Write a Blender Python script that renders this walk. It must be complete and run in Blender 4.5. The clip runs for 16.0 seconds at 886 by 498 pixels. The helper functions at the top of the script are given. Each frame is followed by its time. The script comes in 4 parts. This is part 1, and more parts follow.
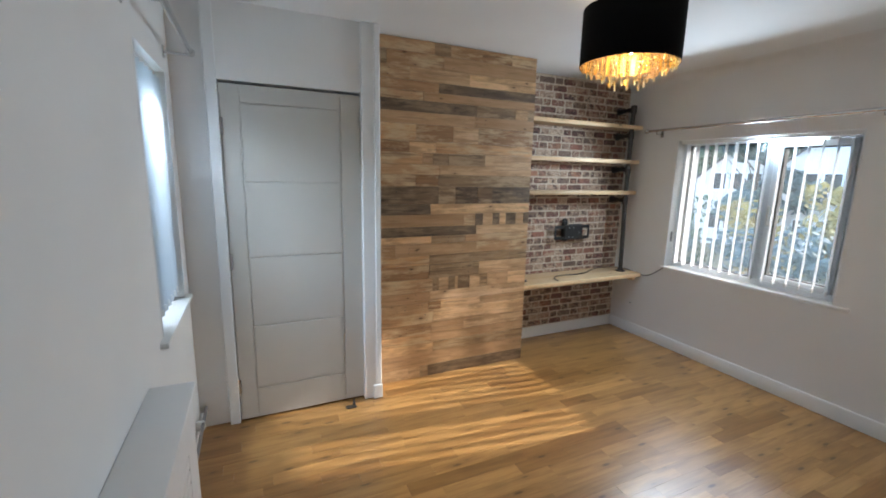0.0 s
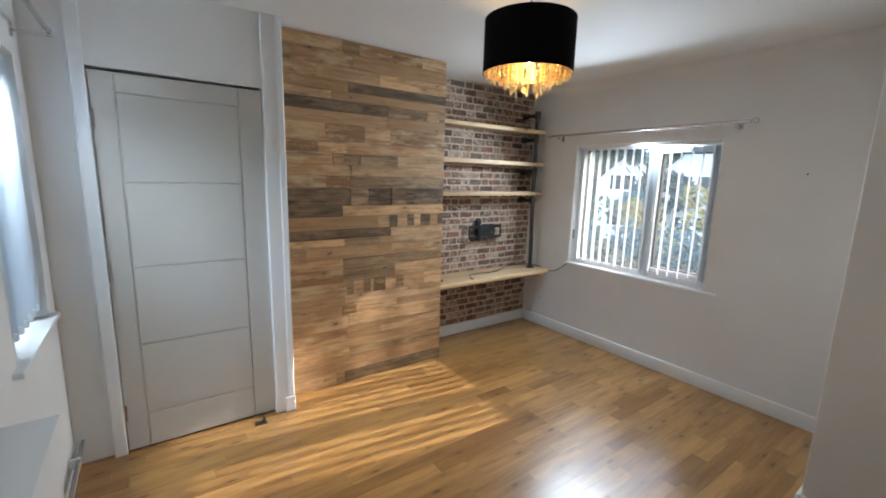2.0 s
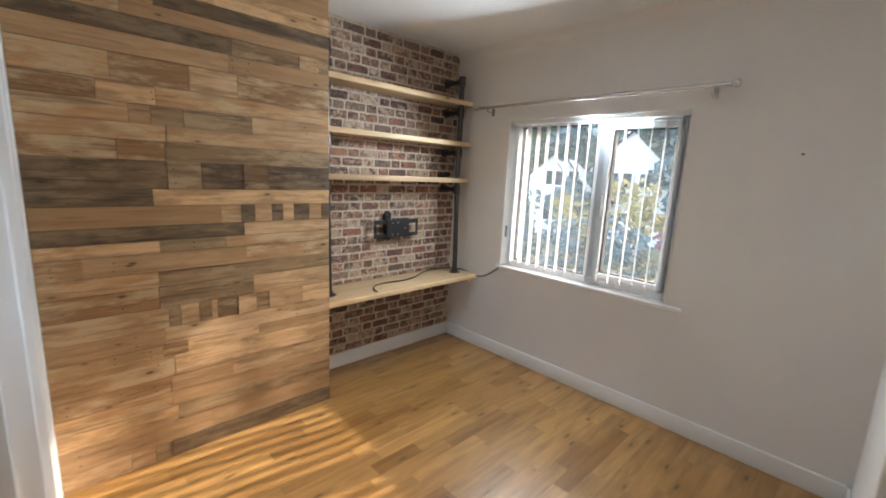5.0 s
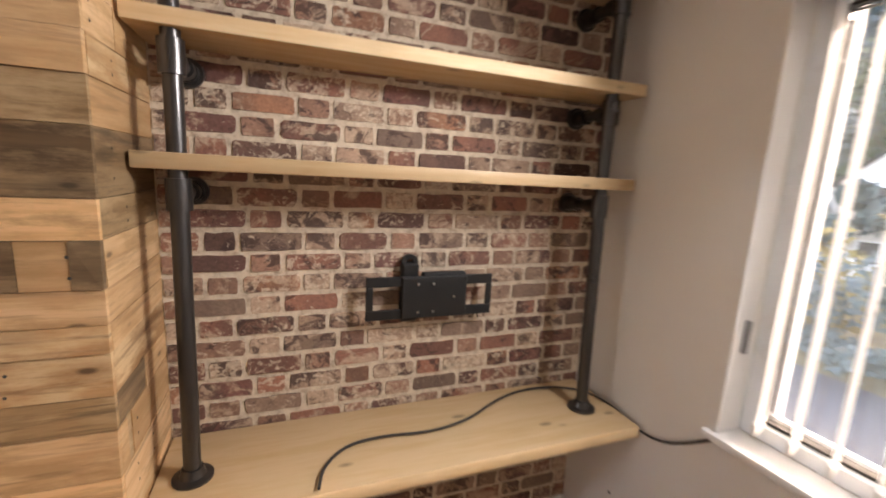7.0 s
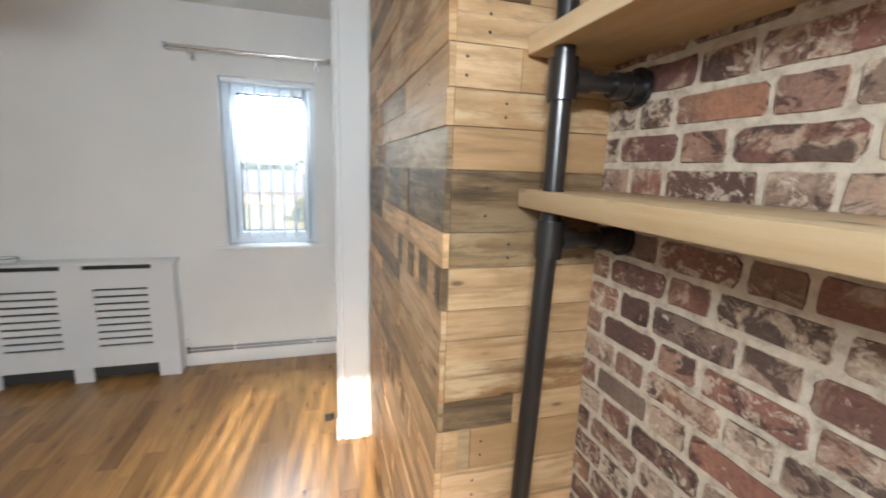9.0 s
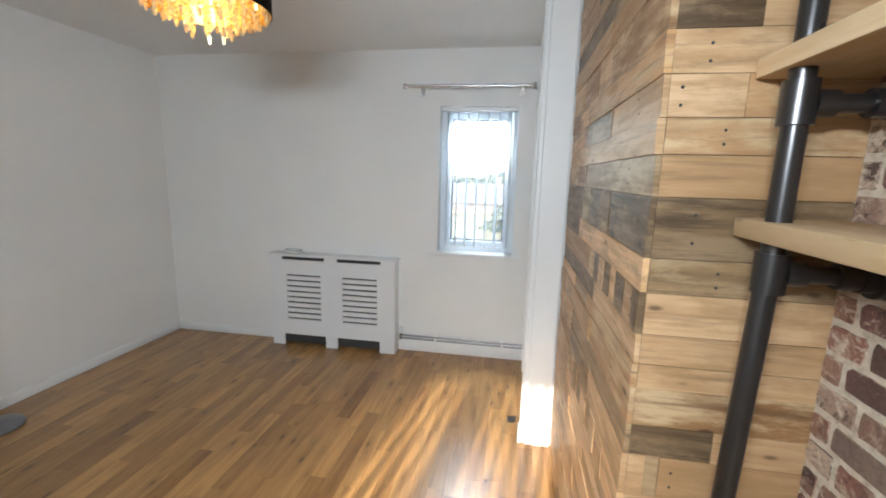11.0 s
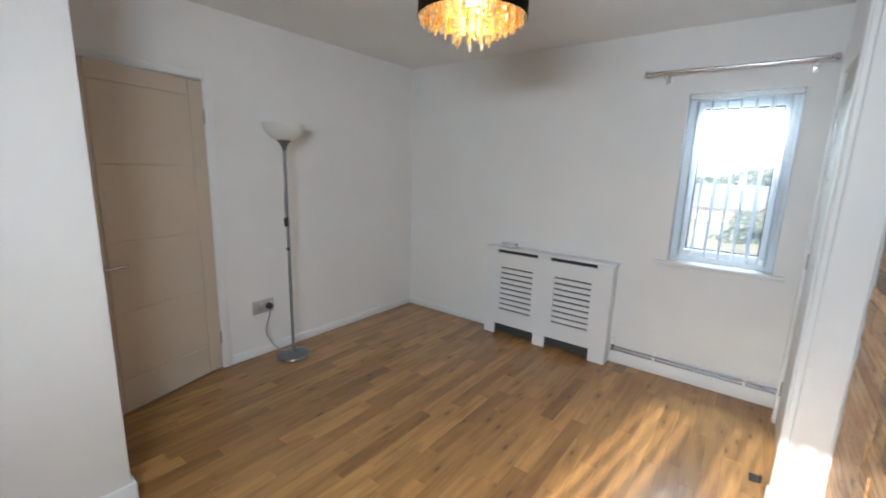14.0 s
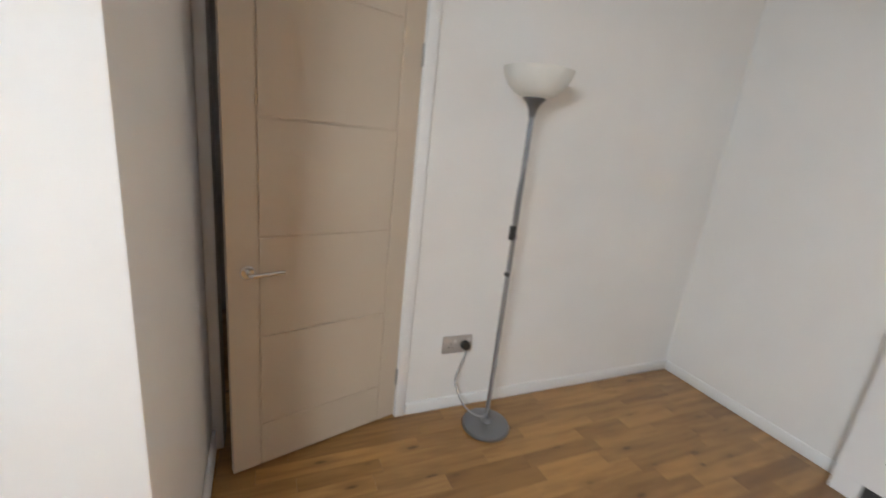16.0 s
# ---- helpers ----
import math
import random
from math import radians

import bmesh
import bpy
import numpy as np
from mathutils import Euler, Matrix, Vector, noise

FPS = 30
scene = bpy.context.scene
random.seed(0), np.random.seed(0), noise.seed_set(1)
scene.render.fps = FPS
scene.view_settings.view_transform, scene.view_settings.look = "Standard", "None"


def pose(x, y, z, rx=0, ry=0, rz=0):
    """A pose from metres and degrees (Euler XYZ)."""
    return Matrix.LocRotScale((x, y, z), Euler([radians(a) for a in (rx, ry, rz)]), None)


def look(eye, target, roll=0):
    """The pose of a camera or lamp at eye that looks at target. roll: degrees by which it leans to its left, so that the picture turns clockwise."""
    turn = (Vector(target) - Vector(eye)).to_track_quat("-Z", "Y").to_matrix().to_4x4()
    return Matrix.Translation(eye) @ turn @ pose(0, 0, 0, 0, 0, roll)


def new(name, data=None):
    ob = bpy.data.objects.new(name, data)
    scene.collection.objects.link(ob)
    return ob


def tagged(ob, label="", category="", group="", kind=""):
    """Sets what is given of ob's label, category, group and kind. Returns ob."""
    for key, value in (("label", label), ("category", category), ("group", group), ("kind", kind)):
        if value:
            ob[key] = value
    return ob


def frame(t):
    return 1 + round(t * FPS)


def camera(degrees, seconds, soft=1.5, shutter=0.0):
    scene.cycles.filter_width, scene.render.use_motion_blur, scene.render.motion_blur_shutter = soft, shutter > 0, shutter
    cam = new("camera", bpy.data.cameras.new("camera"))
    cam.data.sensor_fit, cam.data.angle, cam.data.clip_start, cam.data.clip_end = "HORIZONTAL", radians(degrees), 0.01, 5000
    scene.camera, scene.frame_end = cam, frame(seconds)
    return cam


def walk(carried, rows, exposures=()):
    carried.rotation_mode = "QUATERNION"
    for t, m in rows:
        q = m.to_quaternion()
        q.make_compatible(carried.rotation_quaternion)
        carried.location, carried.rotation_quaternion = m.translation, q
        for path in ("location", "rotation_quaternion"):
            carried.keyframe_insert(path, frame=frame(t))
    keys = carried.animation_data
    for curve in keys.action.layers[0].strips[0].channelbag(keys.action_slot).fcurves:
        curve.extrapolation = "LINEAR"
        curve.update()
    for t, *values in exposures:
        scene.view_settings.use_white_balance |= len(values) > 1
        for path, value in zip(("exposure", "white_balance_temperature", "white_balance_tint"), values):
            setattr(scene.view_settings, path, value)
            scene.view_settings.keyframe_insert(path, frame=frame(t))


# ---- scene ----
cam = camera(93.6, 16.0, 1.8, 0.35)
PATH = [
    (0, (0.406, 0.536, 1.542), (1.224, 2.326, 1.184), 1.2),
    (0.5, (0.401, 0.528, 1.545), (1.283, 2.288, 1.193), 1.4),
    (1, (0.419, 0.526, 1.544), (1.378, 2.246, 1.194), 1.4),
    (1.5, (0.438, 0.526, 1.549), (1.485, 2.194, 1.199), 1.5),
    (2, (0.452, 0.524, 1.549), (1.596, 2.127, 1.202), 1.6),
    (2.5, (0.463, 0.511, 1.549), (1.702, 2.041, 1.2), 1.7),
    (3, (0.47, 0.513, 1.547), (1.791, 1.974, 1.199), 1.8),
    (3.5, (0.488, 0.529, 1.538), (1.86, 1.942, 1.191), 1.9),
    (4, (0.583, 0.599, 1.514), (1.987, 1.982, 1.168), 1.9),
    (4.2, (0.686, 0.659, 1.491), (2.087, 2.043, 1.146), 2.1),
    (6.3, (2.241, 1.985, 1.424), (3.402, 3.567, 1.035), 2.5),
    (6.5, (2.407, 2.109, 1.394), (3.49, 3.753, 1.044), 2.0),
    (7, (2.729, 2.405, 1.393), (3.434, 4.244, 1.048), 3.0),
    (7.5, (2.949, 2.686, 1.403), (2.944, 4.648, 1.013), 4.8),
    (8, (3.001, 2.917, 1.408), (2.17, 4.697, 1.031), 3.9),
    (8.5, (3.119, 3.068, 1.423), (1.53, 4.214, 1.018), 2.9),
    (9, (3.206, 3.066, 1.449), (1.324, 3.628, 1.068), 1.9),
    (9.5, (3.279, 3.032, 1.465), (1.324, 3.24, 1.101), 1.5),
    (10, (3.3, 3.04, 1.472), (1.331, 3.023, 1.117), 1.5),
    (12.5, (3.334, 3.006, 1.483), (1.496, 2.301, 1.133), 0.7),
    (13, (3.318, 3.001, 1.472), (1.551, 2.133, 1.12), 0.6),
    (13.5, (3.338, 2.965, 1.497), (1.661, 1.942, 1.119), 1.2),
    (14, (3.333, 2.922, 1.475), (1.768, 1.739, 1.087), 1.8),
    (14.5, (3.274, 2.827, 1.466), (1.857, 1.479, 1.05), 2.2),
    (15, (3.091, 2.557, 1.44), (1.842, 1.056, 1.008), 2.5),
    (15.5, (2.847, 2.186, 1.456), (1.771, 0.579, 0.947), 3.5),
    (16, (2.677, 1.761, 1.441), (1.877, 0.006, 0.91), 6.2),
]
EXPOSURES = [(0, 3.36, 6050, 10), (2, 3.42, 6080, 10), (4.2, 3.58, 6350, 12), (6.3, 3.42, 7400, 19), (7.0, 3.55, 7900, 25), (7.6, 4.2, 6700, 15), (7.85, 4.35, 5700, 11), (8.2, 4.1, 5500, 10), (8.6, 3.62, 6350, 12),
             (9.0, 3.6, 6550, 12), (10, 3.66, 6500, 11), (12.5, 3.58, 6200, 11), (14.5, 3.62, 6250, 11), (15.5, 3.9, 6550, 12), (16, 4.02, 6650, 13)]
walk(cam, [(t, look(eye, target, roll)) for t, eye, target, roll in PATH], EXPOSURES)

# ---- light ----
SUN_DIR = Vector((-1.0, 0.15, -0.515)).normalized()     # the way the sunlight travels
SUN_EL = math.asin(-SUN_DIR.z)
world = bpy.data.worlds.new("sky")
scene.world = world
world.use_nodes = True
wn = world.node_tree.nodes
sky = wn.new("ShaderNodeTexSky")
sky.sky_type, sky.sun_disc = "NISHITA", False
sky.sun_elevation, sky.sun_rotation = SUN_EL, math.atan2(-SUN_DIR.x, -SUN_DIR.y)
sky.dust_density, sky.air_density = 2.0, 1.0
wn["Background"].inputs["Strength"].default_value = 0.165
world.node_tree.links.new(sky.outputs[0], wn["Background"].inputs[0])
sun = new("sun", bpy.data.lights.new("sun", "SUN"))
sun.data.energy, sun.data.angle, sun.data.color = 0.88, radians(1.0), (1.0, 0.92, 0.79)
sun.matrix_world = look((0, 0, 0), SUN_DIR)


def sky_lamp(name, at, way, width, depth, watts):
    """Skylight that falls in through a window, from a strip under the head of its opening."""
    lamp = new(name, bpy.data.lights.new(name, "AREA"))
    lamp.data.shape, lamp.data.size, lamp.data.size_y, lamp.data.spread = "RECTANGLE", width, depth, radians(165)
    lamp.data.energy, lamp.data.color = watts, (0.77, 0.90, 1.0)
    lamp.matrix_world = look(at, Vector(at) + Vector(way), 0)


sky_lamp("sky_east", (3.835, 2.465, 1.828), (-0.87, -0.2, -0.48), 1.1, 0.06, 5.2)
sky_lamp("sky_west", (-0.205, 2.745, 1.965), (0.82, -0.1, -0.56), 0.5, 0.09, 3.6)


# ---- materials ----
def material(name, base=(0.8, 0.8, 0.8), rough=0.5, metal=0.0, coat=0.0):
    m = bpy.data.materials.new(name)
    m.use_nodes = True
    b = m.node_tree.nodes["Principled BSDF"]
    b.inputs["Base Color"].default_value = (*base, 1)
    b.inputs["Roughness"].default_value = rough
    b.inputs["Metallic"].default_value = metal
    b.inputs["Coat Weight"].default_value = coat
    return m


def node(m, kind, **values):
    n = m.node_tree.nodes.new(kind)
    for key, value in values.items():
        n.inputs[key.replace("_", " ")].default_value = value
    return n


def wire(m, a, b):
    m.node_tree.links.new(a, b)


def ramp(m, fac, stops, constant=False):
    r = m.node_tree.nodes.new("ShaderNodeValToRGB")
    if constant:
        r.color_ramp.interpolation = "CONSTANT"
    els = r.color_ramp.elements
    while len(els) < len(stops):
        els.new(0.5)
    for el, (pos, col) in zip(els, stops):
        el.position, el.color = pos, (*col, 1)
    wire(m, fac, r.inputs[0])
    return r.outputs[0]


def grey(v):
    return (v, v, v)


def mixed(m, fac, a, b, blend="MIX"):
    n = m.node_tree.nodes.new("ShaderNodeMix")
    n.data_type, n.blend_type = "RGBA", blend
    for sock, v in ((n.inputs[0], fac), (n.inputs[6], a), (n.inputs[7], b)):
        if isinstance(v, (int, float)):
            sock.default_value = v
        elif isinstance(v, tuple):
            sock.default_value = (*v, 1)
        else:
            wire(m, v, sock)
    return n.outputs[2]


def chance(m):
    """A random number for each piece, loose or joined."""
    info = node(m, "ShaderNodeObjectInfo")
    geo = node(m, "ShaderNodeNewGeometry")
    add = node(m, "ShaderNodeMath")
    add.operation = "ADD"
    wire(m, info.outputs["Random"], add.inputs[0])
    wire(m, geo.outputs["Random Per Island"], add.inputs[1])
    fr = node(m, "ShaderNodeMath")
    fr.operation = "FRACT"
    wire(m, add.outputs[0], fr.inputs[0])
    return fr.outputs[0]


def place(m, scale=(1, 1, 1), shifted=False):
    """World position, scaled; shifted moves it by a random amount for each piece."""
    geo = node(m, "ShaderNodeNewGeometry")
    mp = node(m, "ShaderNodeMapping")
    mp.inputs["Scale"].default_value = scale
    wire(m, geo.outputs["Position"], mp.inputs["Vector"])
    if shifted:
        add = node(m, "ShaderNodeVectorMath")
        add.operation = "MULTIPLY_ADD"
        wire(m, chance(m), add.inputs[0])
        add.inputs[1].default_value = (37.0, 53.0, 71.0)
        wire(m, mp.outputs[0], add.inputs[2])
        return add.outputs[0]
    return mp.outputs[0]


def noisy(m, vec, scale, detail=4.0, rough=0.55, distort=0.0):
    n = node(m, "ShaderNodeTexNoise", Scale=scale, Detail=detail, Roughness=rough, Distortion=distort)
    wire(m, vec, n.inputs["Vector"])
    return n.outputs["Fac"]


def bumped(m, height, strength=0.2, distance=0.002):
    b = node(m, "ShaderNodeBump", Strength=strength, Distance=distance)
    wire(m, height, b.inputs["Height"])
    wire(m, b.outputs[0], m.node_tree.nodes["Principled BSDF"].inputs["Normal"])


def set_base(m, colour):
    wire(m, colour, m.node_tree.nodes["Principled BSDF"].inputs["Base Color"])


def set_rough(m, value):
    wire(m, value, m.node_tree.nodes["Principled BSDF"].inputs["Roughness"])


def paint(name, base, rough=0.6, wear=0.06, bump=0.12):
    m = material(name, base, rough)
    p = place(m)
    big = noisy(m, p, 1.3, 3)
    fine = noisy(m, p, 160, 2)
    lo = tuple(c * (1 - wear) for c in base)
    set_base(m, ramp(m, big, [(0.3, lo), (0.7, base)]))
    set_rough(m, ramp(m, noisy(m, p, 9, 3), [(0.3, grey(rough - 0.06)), (0.7, grey(rough + 0.06))]))
    bumped(m, fine, bump, 0.0012)
    return m


def timber(name, light, dark, grain=(3, 3, 42), rough=0.58, knots=0.5, stain=None, coat=0.0, knot_size=0.06, even=False):
    m = material(name, light, rough, coat=coat)
    p = place(m, grain, True)
    fibre = noisy(m, p, 1.0, 6, 0.62, 0.2)
    fine = noisy(m, p, 4.5, 3, 0.6)
    mid = tuple((a + b) / 2 for a, b in zip(light, dark))
    col = ramp(m, fibre, [(0.30, dark), (0.44, mid), (0.56, light)])
    col = mixed(m, 0.2, col, ramp(m, fine, [(0.35, dark), (0.6, light)]))
    tones = [(0.0, (0.62, 0.55, 0.47)), (0.2, (0.85, 0.82, 0.77)), (0.65, (1, 1, 1)), (1.0, (1.24, 1.24, 1.22))] if even else \
        [(0.0, (0.62, 0.54, 0.45)), (0.35, (0.88, 0.85, 0.80)), (0.7, (1, 1, 1)), (1.0, (1.2, 1.13, 1.0))]
    col = mixed(m, 1.0, col, ramp(m, chance(m), tones), "MULTIPLY")
    if stain:
        q = place(m, (1.6, 1.6, 7), True)
        col = mixed(m, ramp(m, noisy(m, q, 2.2, 6, 0.7, 0.15), [(0.47, grey(0)), (0.60, grey(0.8))]), col, stain)
    if stain:
        q = place(m, (1.3, 1.3, 24), True)
        col = mixed(m, ramp(m, noisy(m, q, 1.7, 5, 0.65, 0.3), [(0.55, grey(0)), (0.66, grey(0.7))]), col, tuple(c * 0.5 for c in dark))
    if knots:
        v = node(m, "ShaderNodeTexVoronoi", Scale=1.0)
        wire(m, place(m, (5.0 if grain[0] == 3 else 4.0, 5.0 if grain[1] == 3 else 13.0, 13.0), True), v.inputs["Vector"])
        spot = ramp(m, v.outputs["Distance"], [(0.0, grey(knots)), (knot_size * 0.7, grey(knots)), (knot_size * 1.4, grey(0))])
        halo = ramp(m, v.outputs["Distance"], [(0.0, grey(0.55)), (knot_size * 1.2, grey(0.5)), (knot_size * 4.5, grey(0))])
        col = mixed(m, halo, col, tuple(c * 0.8 for c in dark))
        col = mixed(m, spot, col, tuple(c * 0.3 for c in dark))
    set_base(m, col)
    if not coat:
        set_rough(m, ramp(m, fibre, [(0.3, grey(rough + 0.1)), (0.7, grey(rough - 0.05))]))
    bumped(m, fine, 0.06 if coat else 0.25, 0.0015)
    return m


WALL = paint("white wall paint", (0.83, 0.815, 0.79), 0.62)
# Greyer copy of the white: the east wall's dimmer light is in the colour.
WALL_EAST = paint("shaded white wall paint", (0.80, 0.775, 0.745), 0.62)
CEILING = paint("white ceiling paint", (0.84, 0.835, 0.82), 0.75)
GLOSS = paint("white gloss wood paint", (0.82, 0.82, 0.81), 0.42, 0.04, 0.05)
COVER = paint("white satin lacquer", (0.80, 0.80, 0.80), 0.4, 0.03, 0.05)
DOOR = paint("warm grey door paint", (0.56, 0.535, 0.49), 0.52, 0.05, 0.06)
DOOR_SOUTH = paint("taupe door paint", (0.58, 0.485, 0.38), 0.5, 0.06, 0.06)
# The skylight's blue on the white frames is put into the base colour.
UPVC = paint("skylit white window plastic", (0.84, 0.88, 0.92), 0.3, 0.02, 0.03)
PINE = timber("planed pine", (0.76, 0.585, 0.38), (0.66, 0.47, 0.26), (3, 30, 36), 0.5, 0.85, knot_size=0.10)
P_LIGHT = timber("pale pallet wood", (0.68, 0.455, 0.262), (0.50, 0.29, 0.135), stain=(0.38, 0.225, 0.10), rough=0.45, knots=0.95, knot_size=0.075)
P_TAN = timber("tan pallet wood", (0.51, 0.305, 0.148), (0.33, 0.172, 0.074), stain=(0.62, 0.45, 0.26), rough=0.45, knots=0.95, knot_size=0.075)
P_GREY = timber("weathered grey brown pallet wood", (0.34, 0.22, 0.115), (0.17, 0.10, 0.046), stain=(0.46, 0.32, 0.18), rough=0.45, knots=0.8)
P_DARK = timber("dark grey weathered pallet wood", (0.175, 0.113, 0.062), (0.075, 0.046, 0.025), stain=(0.30, 0.20, 0.11), rough=0.45, knots=0.7)
OAK = timber("oiled oak flooring", (0.385, 0.207, 0.068), (0.225, 0.110, 0.034), (2.0, 24, 24), 0.29, 0.75, coat=0.35, knot_size=0.1, even=True)
OAK.node_tree.nodes["Principled BSDF"].inputs["Coat Roughness"].default_value = 0.26
MORTAR = paint("pale tan mortar", (0.68, 0.575, 0.49), 0.85, 0.3, 0.6)
set_base(MORTAR, ramp(MORTAR, noisy(MORTAR, place(MORTAR), 38, 6, 0.65), [(0.34, (0.40, 0.31, 0.23)), (0.48, (0.58, 0.48, 0.365)), (0.64, (0.68, 0.58, 0.45))]))
IRON = material("dark gunmetal pipe", (0.085, 0.08, 0.078), 0.36, 0.85)
set_rough(IRON, ramp(IRON, noisy(IRON, place(IRON), 7, 3), [(0.3, grey(0.27)), (0.7, grey(0.33))]))
BLACK = material("black powder coat", (0.006, 0.006, 0.0065), 0.5)
bumped(BLACK, noisy(BLACK, place(BLACK), 700, 2), 0.2, 0.0006)
CABLE = material("black cable rubber", (0.03, 0.028, 0.026), 0.45)
CHROME = material("brushed chrome", (0.62, 0.62, 0.62), 0.22, 1.0)
SILVER = material("silver lamp lacquer", (0.24, 0.25, 0.27), 0.3, 0.8)
CUP = material("dark silver lacquer", (0.16, 0.165, 0.175), 0.4, 0.7)
SILVER_CABLE = material("grey lamp flex", (0.30, 0.30, 0.31), 0.45)
COPPER = material("grey painted pipe", (0.27, 0.27, 0.28), 0.35, 0.6)
PLASTIC = material("white moulded plastic", (0.78, 0.78, 0.77), 0.35)
SOCKET = material("brushed steel face plate", (0.62, 0.61, 0.60), 0.35, 0.6)
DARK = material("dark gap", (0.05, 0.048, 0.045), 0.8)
VELVET = material("black shade fabric", (0.003, 0.0028, 0.003), 0.9)
VELVET.node_tree.nodes["Principled BSDF"].inputs["Specular IOR Level"].default_value = 0.12
bumped(VELVET, noisy(VELVET, place(VELVET), 900, 2), 0.3, 0.0008)
GOLD = material("gold foil lining", (0.85, 0.52, 0.16), 0.3, 1.0)
CRYSTAL = material("amber crystal", (1.0, 0.86, 0.56), 0.08)
CRYSTAL.node_tree.nodes["Principled BSDF"].inputs["Transmission Weight"].default_value = 0.75
BULB = material("lit bulb", (1, 0.8, 0.5), 0.3)
BULB.node_tree.nodes["Principled BSDF"].inputs["Emission Color"].default_value = (1.0, 0.72, 0.36, 1)
BULB.node_tree.nodes["Principled BSDF"].inputs["Emission Strength"].default_value = 8.0


def thin(name, colour, through_colour, share):
    m = material(name, colour, 0.6)
    out = m.node_tree.nodes["Material Output"]
    tr = node(m, "ShaderNodeBsdfTranslucent")
    tr.inputs["Color"].default_value = (*through_colour, 1)
    mx = node(m, "ShaderNodeMixShader")
    mx.inputs[0].default_value = share
    wire(m, m.node_tree.nodes["Principled BSDF"].outputs[0], mx.inputs[1])
    wire(m, tr.outputs[0], mx.inputs[2])
    wire(m, mx.outputs[0], out.inputs[0])
    return m


SLAT = thin("white blind fabric", (0.74, 0.76, 0.78), (0.66, 0.70, 0.73), 0.48)
OPAL = thin("opal white plastic", (0.88, 0.88, 0.85), (0.9, 0.9, 0.86), 0.4)


def glazing(name, veil):
    m = material(name)
    out = m.node_tree.nodes["Material Output"]
    clear = node(m, "ShaderNodeBsdfTransparent")
    shine = node(m, "ShaderNodeBsdfGlossy", Roughness=0.02)
    fres = node(m, "ShaderNodeFresnel", IOR=1.45)
    mx = node(m, "ShaderNodeMixShader")
    # Haze over the view is put into the glass as a pale film.
    film = node(m, "ShaderNodeBsdfTranslucent")
    film.inputs["Color"].default_value = (0.72, 0.86, 0.90, 1)
    veiled = node(m, "ShaderNodeMixShader")
    wire(m, ramp(m, noisy(m, place(m), 5, 4), [(0.3, grey(veil * 0.8)), (0.7, grey(veil * 1.2))]), veiled.inputs[0])
    wire(m, clear.outputs[0], veiled.inputs[1])
    wire(m, film.outputs[0], veiled.inputs[2])
    wire(m, fres.outputs[0], mx.inputs[0])
    wire(m, veiled.outputs[0], mx.inputs[1])
    wire(m, shine.outputs[0], mx.inputs[2])
    wire(m, mx.outputs[0], out.inputs[0])
    return m


GLASS = glazing("window glass", 0.045)
GLASS_EAST = glazing("window glass with faint haze", 0.010)


def brick_material(name, one, two, pale, dark):
    """Printed old brick that shades from one colour to another, with so much pale wash and so much soot."""
    m = material(name, one, 0.8)
    luck = chance(m)
    base = ramp(m, noisy(m, place(m, (1, 1, 0.5), True), 7.5, 2, 0.5), [(0.42, one), (0.58, two)])
    base = mixed(m, 1.0, base, ramp(m, luck, [(0.0, (0.80, 0.78, 0.77)), (0.5, (1.02, 1.0, 0.99)), (1.0, (1.24, 1.18, 1.14))]), "MULTIPLY")
    p = place(m, (1, 1, 1.2), True)
    q = place(m, (1.3, 1, 1.5), True)

    def patches(vec, scale, turns, lo, hi, amount):
        """Ragged patches that cover more of some bricks than of others."""
        w = node(m, "ShaderNodeMath")
        w.operation = "MULTIPLY_ADD"
        wave = node(m, "ShaderNodeMath")
        wave.operation = "SINE"
        k = node(m, "ShaderNodeMath")
        k.operation = "MULTIPLY"
        k.inputs[1].default_value = turns
        wire(m, luck, k.inputs[0])
        wire(m, k.outputs[0], wave.inputs[0])
        wire(m, wave.outputs[0], w.inputs[0])
        w.inputs[1].default_value = 0.07
        wire(m, noisy(m, vec, scale, 8, 0.68, 0.9), w.inputs[2])
        return ramp(m, w.outputs[0], [(lo, grey(0)), (hi, grey(amount))])

    col = mixed(m, patches(p, 12, 171.0, 0.60 - pale, 0.68 - pale, 0.8), base, (0.52, 0.385, 0.28))
    col = mixed(m, patches(q, 13, 97.0, 0.60 - dark, 0.67 - dark, 0.85), col, (0.06, 0.032, 0.027))
    col = mixed(m, patches(q, 30, 233.0, 0.645 - pale, 0.71 - pale, 0.7), col, (0.66, 0.54, 0.41))
    col = mixed(m, 0.55, col, ramp(m, noisy(m, p, 110, 3, 0.7), [(0.3, (0.5, 0.46, 0.44)), (0.6, (1.15, 1.12, 1.1))]), "MULTIPLY")
    set_base(m, col)
    bumped(m, noisy(m, p, 70, 4), 0.4, 0.002)
    return m


